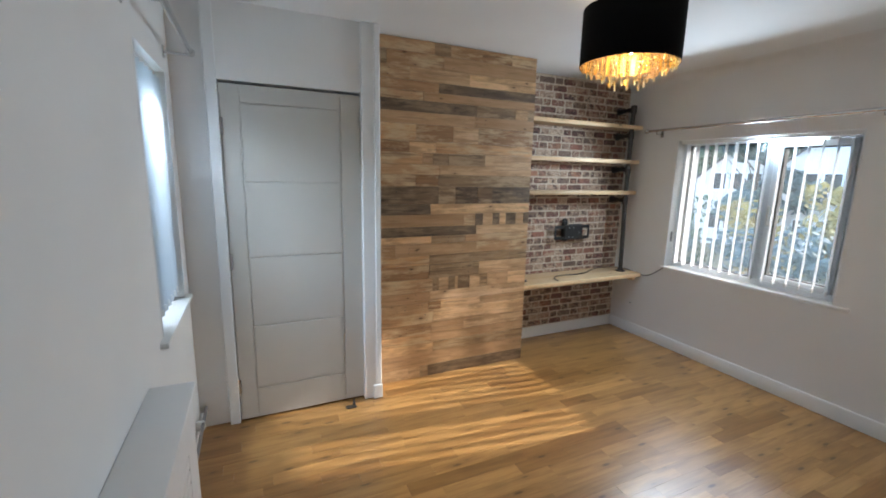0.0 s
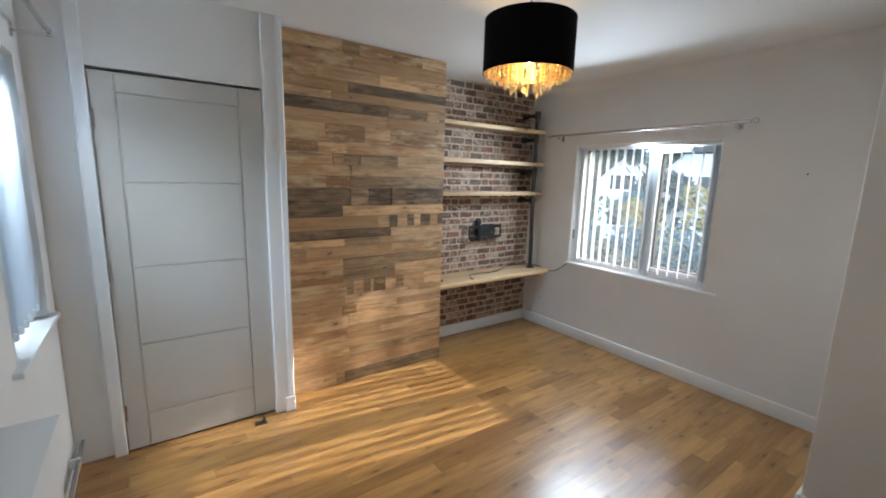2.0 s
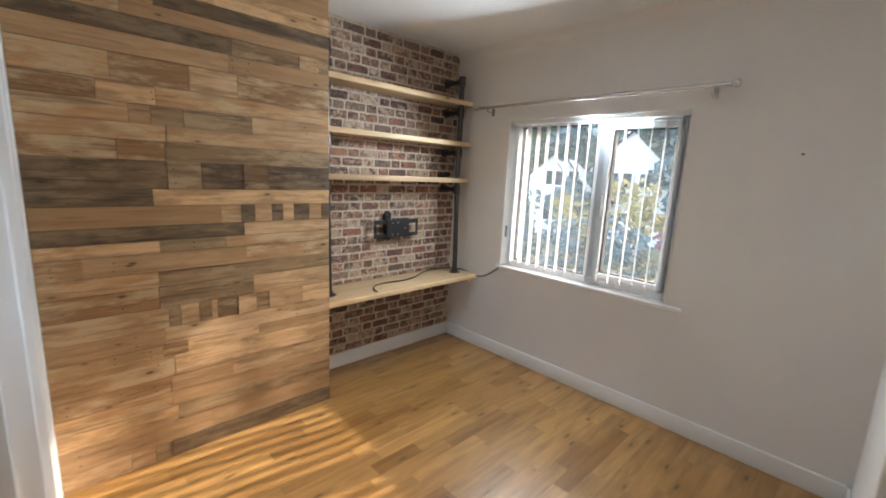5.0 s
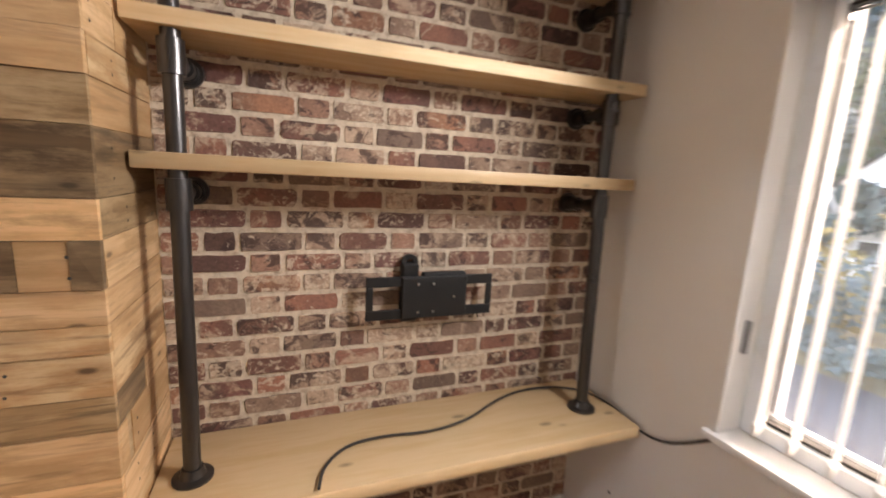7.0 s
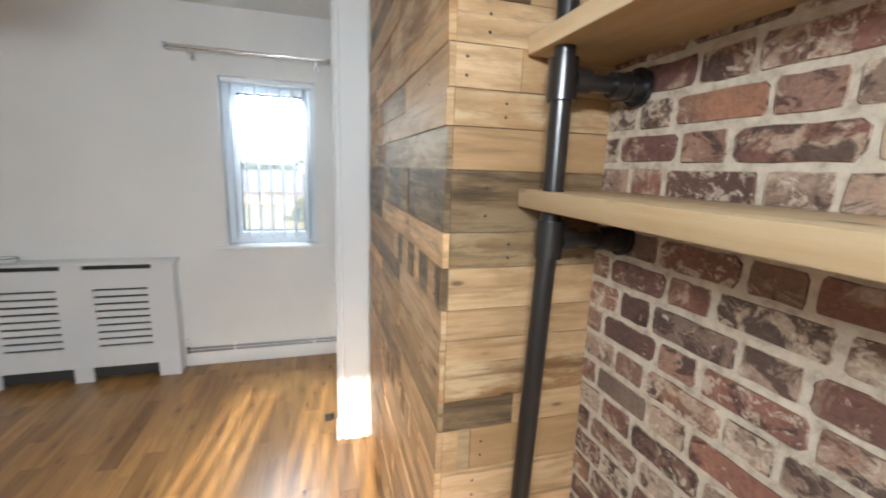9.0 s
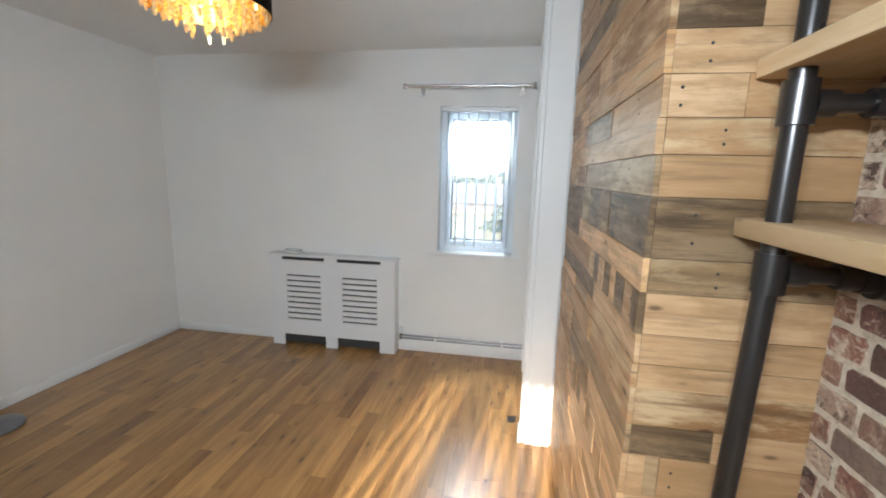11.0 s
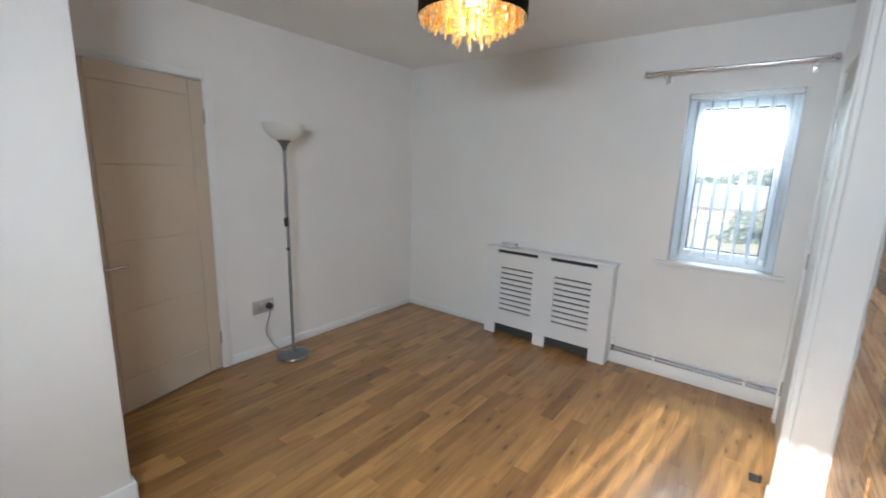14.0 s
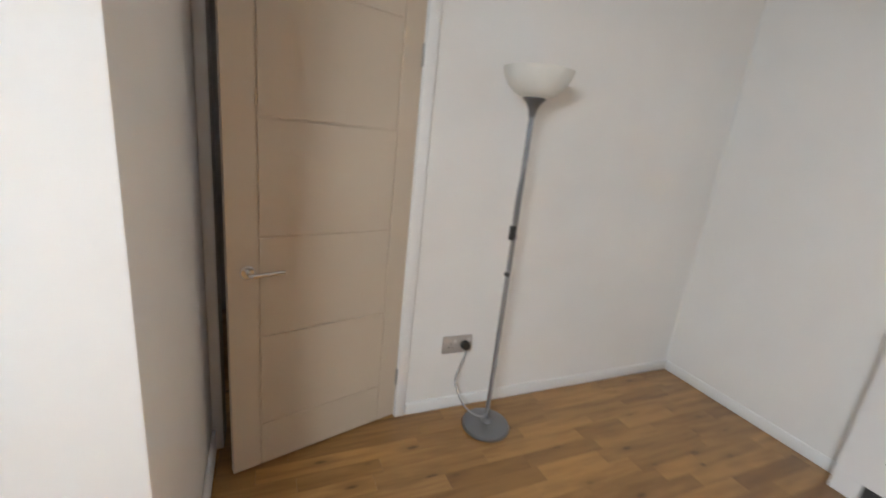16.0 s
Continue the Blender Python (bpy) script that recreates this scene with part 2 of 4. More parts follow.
BRICKS = {"M": brick_material("maroon brick", (0.19, 0.088, 0.072), (0.14, 0.078, 0.064), 0.05, 0.06),
          "R": brick_material("red brick", (0.28, 0.13, 0.09), (0.20, 0.10, 0.076), 0.07, 0.05),
          "D": brick_material("sooty brick", (0.13, 0.072, 0.056), (0.19, 0.105, 0.078), 0.06, 0.09),
          "G": brick_material("grey brown brick", (0.23, 0.16, 0.12), (0.19, 0.13, 0.10), 0.02, 0.04),
          "T": brick_material("tan brick", (0.33, 0.19, 0.135), (0.24, 0.14, 0.10), 0.09, 0.07),
          "C": brick_material("limewashed brick", (0.40, 0.28, 0.205), (0.26, 0.17, 0.125), 0.12, 0.085),
          "O": brick_material("orange brown brick", (0.33, 0.165, 0.10), (0.18, 0.10, 0.07), 0.07, 0.07)}


# ---- building ----
def box(bm, lo, hi, bevel=0.0, segs=1):
    c = [(a + b) / 2 for a, b in zip(lo, hi)]
    made = bmesh.ops.create_cube(bm, size=1.0, matrix=Matrix.LocRotScale(c, None, [abs(b - a) for a, b in zip(lo, hi)]))
    if bevel:
        edges = {e for v in made["verts"] for e in v.link_edges}
        bmesh.ops.bevel(bm, geom=list(edges), offset=bevel, segments=segs, affect="EDGES", profile=0.5)
    return bm


def boxed(lo, hi, bevel=0.0, segs=1):
    return box(bmesh.new(), lo, hi, bevel, segs)


def turned(profile, segs=32, centre=(0, 0, 0)):
    """A lathe about z: profile rows of (radius, height)."""
    bm = bmesh.new()
    rings = []
    for r, z in profile:
        if r < 1e-5:
            rings.append([bm.verts.new((centre[0], centre[1], centre[2] + z))])
        else:
            rings.append([bm.verts.new((centre[0] + r * math.cos(2 * math.pi * i / segs), centre[1] + r * math.sin(2 * math.pi * i / segs), centre[2] + z)) for i in range(segs)])
    for a, b in zip(rings, rings[1:]):
        for i in range(segs):
            j = (i + 1) % segs
            if len(a) == 1 and len(b) > 1:
                bm.faces.new((a[0], b[i], b[j]))
            elif len(b) == 1 and len(a) > 1:
                bm.faces.new((a[i], a[j], b[0]))
            elif len(a) > 1:
                bm.faces.new((a[i], a[j], b[j], b[i]))
    bmesh.ops.recalc_face_normals(bm, faces=bm.faces)
    return bm


def tube(points, radius, segs=10, smooth=0):
    """A round bar along points."""
    pts = [Vector(p) for p in points]
    for _ in range(smooth):
        out = [pts[0]]
        for a, b in zip(pts, pts[1:]):
            out += [a.lerp(b, 0.25), a.lerp(b, 0.75)]
        pts = out + [pts[-1]]
    bm = bmesh.new()
    rings = []
    side = None
    for i, p in enumerate(pts):
        d = (pts[min(i + 1, len(pts) - 1)] - pts[max(i - 1, 0)]).normalized()
        if side is None:
            side = d.orthogonal().normalized()
        side = (side - d * side.dot(d)).normalized()
        up = d.cross(side)
        rings.append([bm.verts.new(p + radius * (math.cos(2 * math.pi * k / segs) * side + math.sin(2 * math.pi * k / segs) * up)) for k in range(segs)])
    for a, b in zip(rings, rings[1:]):
        for k in range(segs):
            bm.faces.new((a[k], a[(k + 1) % segs], b[(k + 1) % segs], b[k]))
    bm.faces.new(rings[0][::-1])
    bm.faces.new(rings[-1])
    bmesh.ops.recalc_face_normals(bm, faces=bm.faces)
    return bm


def mesh_of(name, bm, mat, round_angle=35):
    me = bpy.data.meshes.new(name)
    if round_angle:
        for f in bm.faces:
            f.smooth = True
        for e in bm.edges:
            e.smooth = len(e.link_faces) == 2 and e.calc_face_angle(0.0) < radians(round_angle)
    bm.to_mesh(me)
    bm.free()
    me.materials.append(mat)
    return me


def part(name, bm, mat, parent=None, label=""):
    ob = new(name, mesh_of(name, bm, mat))
    ob.parent = parent
    return tagged(ob, label)


def thing(name, at, label, category, group="", kind="", turn=0):
    ob = new(name)
    ob.empty_display_size = 0.1
    ob.matrix_basis = pose(*at, 0, 0, turn)
    return tagged(ob, label, category, group, kind)


def structure(name, bm, mat, label="", category=""):
    return tagged(part(name, bm, mat), label, category, "", "structure")


# room: west wall x = 0, south wall y = 0
XW = 0.045                             # face of the west wall
XE, YB, YP, YC, H = 3.81, 3.66, 3.30, 3.165, 2.41
XP0, XP1 = 1.14, 2.42
PX, PY = 2.883, 0.945
EW = (1.855, 3.095, 0.745, 1.865)      # east window y0 y1 z0 z1
WW = (2.44, 3.045, 0.865, 2.0)         # west window
T = 0.28
DX0, DX1, DZ = 2.062, 2.832, 1.965     # south door opening


def wall_with_hole(name, x0, x1, y0, y1, hole, mat, label):
    """A wall slab that runs along y, with one opening through it."""
    bm = bmesh.new()
    a, b, c, d = hole
    box(bm, (x0, y0, 0), (x1, a, H))
    box(bm, (x0, b, 0), (x1, y1, H))
    box(bm, (x0, a, 0), (x1, b, c))
    box(bm, (x0, a, d), (x1, b, H))
    return structure(name, bm, mat, label, "wall")


wall_with_hole("wall_west", XW - T, XW, -0.15, YB + 0.2, WW, WALL, "white painted plaster wall with a narrow window")
wall_with_hole("wall_east", XE, XE + T, -0.15, YB + 0.2, EW, WALL_EAST, "white plaster wall with a wide window, its warm grey shade put into the colour")
bm = bmesh.new()
box(bm, (0, -0.12, 0), (DX0 - 0.03, 0, H))
box(bm, (DX1 + 0.03, -0.12, 0), (XE, 0, H))
box(bm, (DX0 - 0.03, -0.12, DZ + 0.03), (DX1 + 0.03, 0, H))
structure("wall_south", bm, WALL, "white painted plaster wall round the room door", "wall")
structure("wall_bulkhead", boxed((PX, 0, 0), (XE, PY, H), 0.006, 2), WALL, "white painted boxed-out corner of the room", "wall")
bm = bmesh.new()
box(bm, (XW, YC + 0.035, 0), (0.215, YC + 0.135, H))
box(bm, (0.215, YC, 2.012), (1.045, YC + 0.1, H))
box(bm, (1.035, YC, 0), (XP0 - 0.002, YB, H), 0.004)
structure("wall_cupboard", bm, WALL, "white painted partition round the built-in cupboard door", "wall")
structure("wall_chimney", boxed((XP0, YP + 0.014, 0), (XP1 - 0.014, YB, H)), P_GREY, "chimney breast clad in reclaimed pallet boards", "wall")
wall_north = structure("wall_north", boxed((XP1 - 0.02, YB, 0), (XE, YB + 0.2, H)), MORTAR, "alcove wall of red and brown brick-print wallpaper, built as thin raised bricks", "wall")
structure("wall_cupboard_back", boxed((-T, YB + 0.05, 0), (XP1 - 0.02, YB + 0.2, H)), WALL, "plain plaster wall behind the cupboard", "wall")
floor = structure("floor", box(boxed((XW - T, -0.15, -0.2), (XE + T, YB + 0.2, -0.012)), (1.1, -1.6, -0.2), (XE, -0.15, -0.012)), P_DARK, "oiled oak strip floor with knots", "floor")
structure("ceiling", boxed((XW - T, -0.4, H), (XE + T, YB + 0.2, H + 0.15)), CEILING, "smooth white painted ceiling", "ceiling")
# Dark taupe: the shade seen past the ajar door is put into the colour.
GAP_SHADE = paint("dark taupe of the door gap", (0.30, 0.255, 0.20), 0.65)
bm = bmesh.new()
box(bm, (1.2, -1.6, 0), (XE, -1.5, H))
box(bm, (1.1, -1.6, 0), (1.2, -0.12, H))
box(bm, (XE - 0.1, -1.5, 0), (XE, -0.12, H))
# Unseen; stops short so an added slot lets sky light the door gap.
structure("ceiling_hall", boxed((1.1, -1.6, H), (XE, -0.5, H + 0.15)), CEILING, "unseen landing ceiling, cut short to let sky light in", "ceiling")
structure("wall_hall", bm, GAP_SHADE, "plain wall of the landing behind the door", "wall")


def coving():
    bm = bmesh.new()
    n = 6
    r = 0.075
    rows = []
    for i in range(n + 1):
        a = math.pi / 2 * i / n
        rows.append((XE - r + r * math.sin(a), H - r + r * math.cos(a)))
    outline = rows + [(XE + 0.001, H - r), (XE + 0.001, H + 0.001), (XE - r, H + 0.001)]
    ends = [[bm.verts.new((x, y, z)) for x, z in outline] for y in (PY, YB)]
    for i in range(len(outline)):
        j = (i + 1) % len(outline)
        bm.faces.new((ends[0][i], ends[0][j], ends[1][j], ends[1][i]))
    bmesh.ops.recalc_face_normals(bm, faces=bm.faces)
    return bm


structure("trim_coving", coving(), WALL_EAST, "rounded plaster coving along the ceiling", "coving")


def skirting(name, lo, hi):
    structure(name, boxed(lo, hi, 0.005, 2), GLOSS, "white gloss painted skirting board", "skirting board")


SK = 0.105
skirting("baseboard_north", (XP1 + 0.002, YB - 0.018, 0), (XE - 0.018, YB - 0.002, SK))
skirting("baseboard_east", (XE - 0.018, PY + 0.018, 0), (XE - 0.001, YB - 0.002, SK))
skirting("baseboard_bulkhead_north", (PX - 0.016, PY + 0.001, 0), (XE - 0.02, PY + 0.017, SK))
skirting("baseboard_bulkhead_west", (PX - 0.016, 0.001, 0), (PX - 0.001, PY - 0.001, SK))
skirting("baseboard_west", (XW + 0.001, 2.13, 0), (XW + 0.016, YC + 0.03, 0.1))
skirting("baseboard_west_south", (XW + 0.001, 0.016, 0), (XW + 0.012, 1.03, 0.07))
skirting("baseboard_south", (0.002, 0.001, 0), (DX0 - 0.065, 0.014, 0.07))


# cupboard door and its trim
def panel_door(width, height, thick, cols, rows, mat, name, at, turn, label, kind="structure"):
    """A moulded door: hinge edge at x = 0, face towards -y at y = 0; thin grooves round and across the middle panel."""
    root = thing(name, at, label, "door", "", kind, turn)
    bm = bmesh.new()
    g = 0.007
    xs = [0, cols[0], cols[1], width]
    box(bm, (0, 0.006, 0), (width, thick - 0.006, height))
    for y0, y1 in ((0, 0.007), (thick - 0.007, thick)):
        box(bm, (0, y0, 0), (xs[1] - g / 2, y1, height), 0.0015)
        box(bm, (xs[2] + g / 2, y0, 0), (width, y1, height), 0.0015)
        box(bm, (xs[1] + g / 2, y0, 0), (xs[2] - g / 2, y1, rows[0] - g / 2), 0.0015)
        box(bm, (xs[1] + g / 2, y0, rows[-1] + g / 2), (xs[2] - g / 2, y1, height), 0.0015)
    part("leaf", bm, mat, root)
    for a, b in zip(rows, rows[1:]):
        part("panel", boxed((xs[1] + g / 2, 0.0, a + g / 2), (xs[2] - g / 2, thick, b - g / 2), 0.002), mat, root)
    return root


def hinge(parent, x, y, z, along):
    bm = tube([(x, y, z - 0.045), (x, y, z + 0.045)], 0.006, 8)
    box(bm, (x - 0.012, y - 0.003, z - 0.045), (x + 0.012, y + 0.002, z + 0.045))
    part("hinge", bm, CHROME, parent, "dull steel butt hinge")


d1 = panel_door(0.765, 1.985, 0.035, (0.097, 0.643), (0.195, 0.595, 1.018, 1.458, 1.888), DOOR, "door_1", (0.267, YC + 0.012, 0.012), 0,
                "warm grey moulded cupboard door, shut, with four panels")
for z in (0.22, 1.0, 1.76):
    hinge(d1, -0.003, -0.002, z, 0)
frame_trim = thing("trim_cupboard", (0, 0, 0), "white painted trim beside the cupboard door", "door trim", "", "structure")
part("side_trim", boxed((0.205, YC - 0.004, 0), (0.262, YC + 0.034, H - 0.001), 0.003), GLOSS, frame_trim)
part("post", boxed((1.034, YC - 0.024, 0), (1.142, YC - 0.001, H - 0.001), 0.004), GLOSS, frame_trim)
part("beading", boxed((1.112, YC - 0.034, 0.1), (1.146, YC - 0.024, H - 0.002), 0.004), GLOSS, frame_trim)
part("plinth_block", boxed((1.09, YC - 0.042, 0), (1.152, YC - 0.024, 0.098), 0.004), GLOSS, frame_trim)
part("return_trim", boxed((XP0, YC - 0.002, 0), (XP0 + 0.016, YP - 0.006, H - 0.001), 0.003), GLOSS, frame_trim)

# room door, ajar
tr = thing("trim_door", (0, 0, 0), "white gloss architrave round the room door", "architrave", "", "structure")
part("jamb", boxed((DX0 - 0.03, -0.12, 0), (DX0 - 0.006, -0.001, DZ), 0.002), GLOSS, tr)
# Darker than the other jamb, to paint in the gap's shade.
part("jamb", boxed((DX1 + 0.006, -0.12, 0), (DX1 + 0.03, -0.001, DZ), 0.002), GAP_SHADE, tr)
part("head", boxed((DX0 - 0.03, -0.12, DZ), (DX1 + 0.03, -0.001, DZ + 0.028), 0.002), GLOSS, tr)
part("architrave", boxed((DX0 - 0.062, 0.0005, 0), (DX0 - 0.008, 0.016, DZ + 0.055), 0.005, 2), GLOSS, tr)
part("architrave", boxed((DX0 - 0.007, 0.0005, DZ + 0.004), (DX1 + 0.04, 0.016, DZ + 0.055), 0.005, 2), GLOSS, tr)
part("architrave", boxed((DX1 + 0.008, 0.0005, 0), (DX1 + 0.048, 0.016, DZ + 0.003), 0.005, 2), GLOSS, tr)
d2 = panel_door(0.762, 1.948, 0.035, (0.10, 0.655), (0.20, 0.60, 1.0, 1.425, 1.85), DOOR_SOUTH, "door_2", (DX0 + 0.002, -0.04, 0.008), 15,
                "taupe moulded room door standing ajar")
for z in (0.225, 1.735):
    hinge(d2, -0.004, 0.038, z, 0)
lever = part("door_handle", turned([(0.0, 0.0), (0.026, 0.0), (0.026, 0.006), (0.022, 0.009), (0, 0.009)], 24), CHROME, d2, "brushed chrome lever handle")
lever.matrix_basis = pose(0.695, 0.035, 0.872, -90)
grip = tube([(0.695, 0.04, 0.872), (0.695, 0.085, 0.872), (0.675, 0.09, 0.873), (0.62, 0.088, 0.876), (0.575, 0.086, 0.874)], 0.0085, 10, 2)
part("lever", grip, CHROME, d2, "brushed chrome lever")


# windows
def window(name, x_in, x_out, hole, splits, label, casements):
    """A plastic window that fills the opening; splits are the mullions along y; casements are the opened-type sashes."""
    y0, y1, z0, z1 = hole
    root = thing(name, (0, 0, 0), label, "window", "", "structure")
    xa, xb = min(x_in, x_out), max(x_in, x_out)
    f = 0.045
    bm = bmesh.new()
    box(bm, (xa, y0, z0), (xb, y0 + f, z1), 0.004)
    box(bm, (xa, y1 - f, z0), (xb, y1, z1), 0.004)
    box(bm, (xa, y0 + f, z0), (xb, y1 - f, z0 + f), 0.004)
    box(bm, (xa, y0 + f, z1 - f), (xb, y1 - f, z1), 0.004)
    for y in splits:
        box(bm, (xa, y - 0.032, z0 + f), (xb, y + 0.032, z1 - f), 0.004)
    part("window_frame", bm, UPVC, root, "white plastic window frame")
    edges = [y0 + f - 0.032] + list(splits) + [y1 - f + 0.032]
    for i, (a, b) in enumerate(zip(edges, edges[1:])):
        a, b, c, d = a + 0.034, b - 0.034, z0 + f + 0.002, z1 - f - 0.002
        if i in casements:
            s = 0.042
            inn = x_in + (0.014 if x_in < x_out else -0.014) * -1
            lo, hi = min(inn, x_out), max(inn, x_out)
            bm = bmesh.new()
            box(bm, (lo, a, c), (hi, a + s, d), 0.005)
            box(bm, (lo, b - s, c), (hi, b, d), 0.005)
            box(bm, (lo, a + s, c), (hi, b - s, c + s), 0.005)
            box(bm, (lo, a + s, d - s), (hi, b - s, d), 0.005)
            sash = part("sash", bm, UPVC, root, "white plastic opening sash")
            hy = b - 0.025
            t = -1 if x_in < x_out else 1
            hb = boxed((min(inn, inn + t * 0.014), hy - 0.011, (c + d) / 2 - 0.10), (max(inn, inn + t * 0.014), hy + 0.011, (c + d) / 2 - 0.02), 0.004)
            box(hb, (min(inn + t * 0.014, inn + t * 0.034), hy - 0.009, (c + d) / 2 - 0.09), (max(inn + t * 0.014, inn + t * 0.034), hy + 0.009, (c + d) / 2 + 0.05), 0.005)
            part("window_handle", hb, PLASTIC, sash, "white window handle")
            a, b, c, d = a + s, b - s, c + s, d - s
        xm = (xa + xb) / 2
        bm = bmesh.new()
        g = 0.007
        for ly, lz in (((a, c), (a + g, d)), ((b - g, c), (b, d)), ((a + g, c), (b - g, c + g)), ((a + g, d - g), (b - g, d))):
            box(bm, (xa + 0.012, ly[0], ly[1]), (xb - 0.012, lz[0], lz[1]))
        part("gasket", bm, DARK, root, "dark rubber glazing gasket")
        pane = part("pane", boxed((xm - 0.003, a + g, c + g), (xm + 0.003, b - g, d - g)), GLASS_EAST if x_in > 2 else GLASS, root, "clear glass pane")
        pane.visible_shadow = False
    return root


w1 = window("window_1", XE + 0.088, XE + 0.158, EW, (2.40,), "white plastic window of two panes in the east wall", (0,))
part("window_sill", boxed((XE - 0.016, EW[0] - 0.09, EW[2] - 0.022), (XE + 0.088, EW[1] + 0.03, EW[2] + 0.002), 0.005, 2), GLOSS, w1, "white painted window board")
w2 = window("window_2", XW - 0.11, XW - 0.18, WW, (), "narrow white plastic window in the west wall", (0,))
part("window_sill", boxed((XW - 0.11, WW[0] - 0.07, WW[2] - 0.022), (XW + 0.03, WW[1] + 0.06, WW[2] + 0.002), 0.005, 2), GLOSS, w2, "white painted window board")


def reveal_lining(parent, x0, x1, hole):
    """White boards that line the sides and the head of a window opening."""
    y0, y1, z0, z1 = hole
    t = 0.005
    part("reveal_board", boxed((x0, y0 + 0.0005, z0 + 0.004), (x1, y0 + t, z1 - t - 0.001), 0.001), GLOSS, parent)
    part("reveal_board", boxed((x0, y1 - t, z0 + 0.004), (x1, y1 - 0.0005, z1 - t - 0.001), 0.001), GLOSS, parent)
    part("reveal_board", boxed((x0, y0 + 0.0005, z1 - t), (x1, y1 - 0.0005, z1 - 0.0005), 0.001), GLOSS, parent)


reveal_lining(w1, XE - 0.003, XE + 0.087, EW)
reveal_lining(w2, XW - 0.109, XW + 0.003, WW)


def vertical_blind(name, x, y0, y1, z0, z1, pitch, angle, label):
    root = thing(name, (x, (y0 + y1) / 2, z1), label, "blind")
    w = (y1 - y0) / 2
    h = z1 - z0
    part("headrail", boxed((-0.022, -w, -0.034), (0.022, w, -0.002), 0.004), PLASTIC, root, "white plastic headrail")
    bm = bmesh.new()
    n = 4
    vs = []
    for i in range(n + 1):
        u = (i / n - 0.5) * 0.089
        bow = 0.006 * (1 - (2 * i / n - 1) ** 2)
        vs.append([bm.verts.new((u, bow + s, zz)) for s in (0, 0.0012) for zz in (0, -(h - 0.06))])
    for a, b in zip(vs, vs[1:]):
        bm.faces.new((a[0], b[0], b[1], a[1]))
        bm.faces.new((a[2], a[3], b[3], b[2]))
        bm.faces.new((a[0], a[2], b[2], b[0]))
        bm.faces.new((a[1], b[1], b[3], a[3]))
    for e in (vs[0], vs[-1]):
        bm.faces.new((e[0], e[1], e[3], e[2]))
    bmesh.ops.recalc_face_normals(bm, faces=bm.faces)
    slat_mesh = mesh_of("slat", bm, SLAT, 60)
    wm = mesh_of("slat_weight", boxed((-0.041, -0.001, -0.02), (0.041, 0.009, 0.012), 0.002), PLASTIC)
    k = int((y1 - y0) / pitch)
    rng = random.Random(4)
    for i in range(k):
        s = new("slat", slat_mesh)
        s.parent = root
        s.matrix_basis = pose(0, -w + pitch * (i + 0.6), -0.04, 0, 0, angle + rng.uniform(-5, 5))
        q = new("slat_weight", wm)
        q.parent = s
        q.matrix_basis = pose(0, 0, -(h - 0.075))
    chain = tube([(-0.012, w - 0.02, -0.03), (-0.016, w - 0.016, -h * 0.4), (-0.012, w - 0.02, -h * 0.8)], 0.003, 6, 1)
    part("chain", chain, PLASTIC, root, "white bead chain")
    return root


vertical_blind("vertical_blind", XE + 0.046, EW[0] + 0.01, EW[1] - 0.015, EW[2] + 0.03, EW[3] - 0.001, 0.079, 20, "open white fabric vertical blind hanging in the wide window")
vertical_blind("vertical_blind", XW - 0.055, WW[0] + 0.01, WW[1] - 0.01, WW[2] + 0.03, WW[3] - 0.001, 0.079, 14, "open white fabric vertical blind hanging in the narrow window")


def curtain_rod(x, wall, y0, y1, z, brackets, label):
    root = thing("curtain_rod", (x, (y0 + y1) / 2, z), label, "curtain rod", "curtain rods")
    w = (y1 - y0) / 2
    part("rod", tube([(0, -w, 0), (0, w, 0)], 0.0115, 12), CHROME, root)
    part("sleeve", tube([(0, -w, 0), (0, -w * 0.1, 0)], 0.0135, 12), CHROME, root)
    for s in (-1, 1):
        f = part("finial", turned([(0, 0), (0.013, 0), (0.013, 0.012), (0.009, 0.016), (0.019, 0.026), (0.022, 0.038), (0.017, 0.05), (0, 0.054)], 12), CHROME, root, "faceted chrome finial")
        f.matrix_basis = pose(0, s * w, 0, -90 * s)
    for y in brackets:
        bm = tube([(0, y - root.location.y, -0.012), (0, y - root.location.y, -0.03), (wall - x, y - root.location.y, -0.03)], 0.006, 8)
        box(bm, (min(wall - x, wall - x + (0.006 if wall < x else -0.006)), y - root.location.y - 0.014, -0.055),
            (max(wall - x, wall - x + (0.006 if wall < x else -0.006)), y - root.location.y + 0.014, 0.0))
        part("bracket", bm, CHROME, root)


curtain_rod(3.735, XE, 1.69, 3.33, 1.957, (1.76, 3.26), "brushed chrome curtain rod with crystal-cut ends over the wide window")
curtain_rod(0.155, XW, 2.23, 3.10, 2.122, (2.31, 3.06), "brushed chrome curtain rod over the narrow window")


# ---- shelves in the alcove ----
def shelf(z_top, y_front, thick, label, x0=XP1 + 0.006, x1=XE - 0.03):
    root = thing("shelf", (x0, y_front, z_top - thick), label, "shelf", "pine shelves in the alcove")
    part("board", boxed((0, 0, 0), (x1 - x0, YB - 0.006 - y_front, thick), 0.004, 2), PINE, root)
    return root


SHELVES = (1.413, 1.702, 2.018)
for zt in SHELVES:
    shelf(zt, 3.455, 0.036, "thick pale pine shelf on pipe uprights")
desk = thing("desk", (XP1 + 0.004, 3.315, 0.592), "pale pine desk board across the alcove", "desk")
part("board", boxed((0, 0, 0), (XE - 0.02 - XP1 - 0.004, YB - 0.006 - 3.315, 0.038), 0.004, 2), PINE, desk)
part("batten", boxed((1.33, 0.06, -0.045), (1.365, 0.33, 0), 0.003), PINE, desk, "pine support batten")


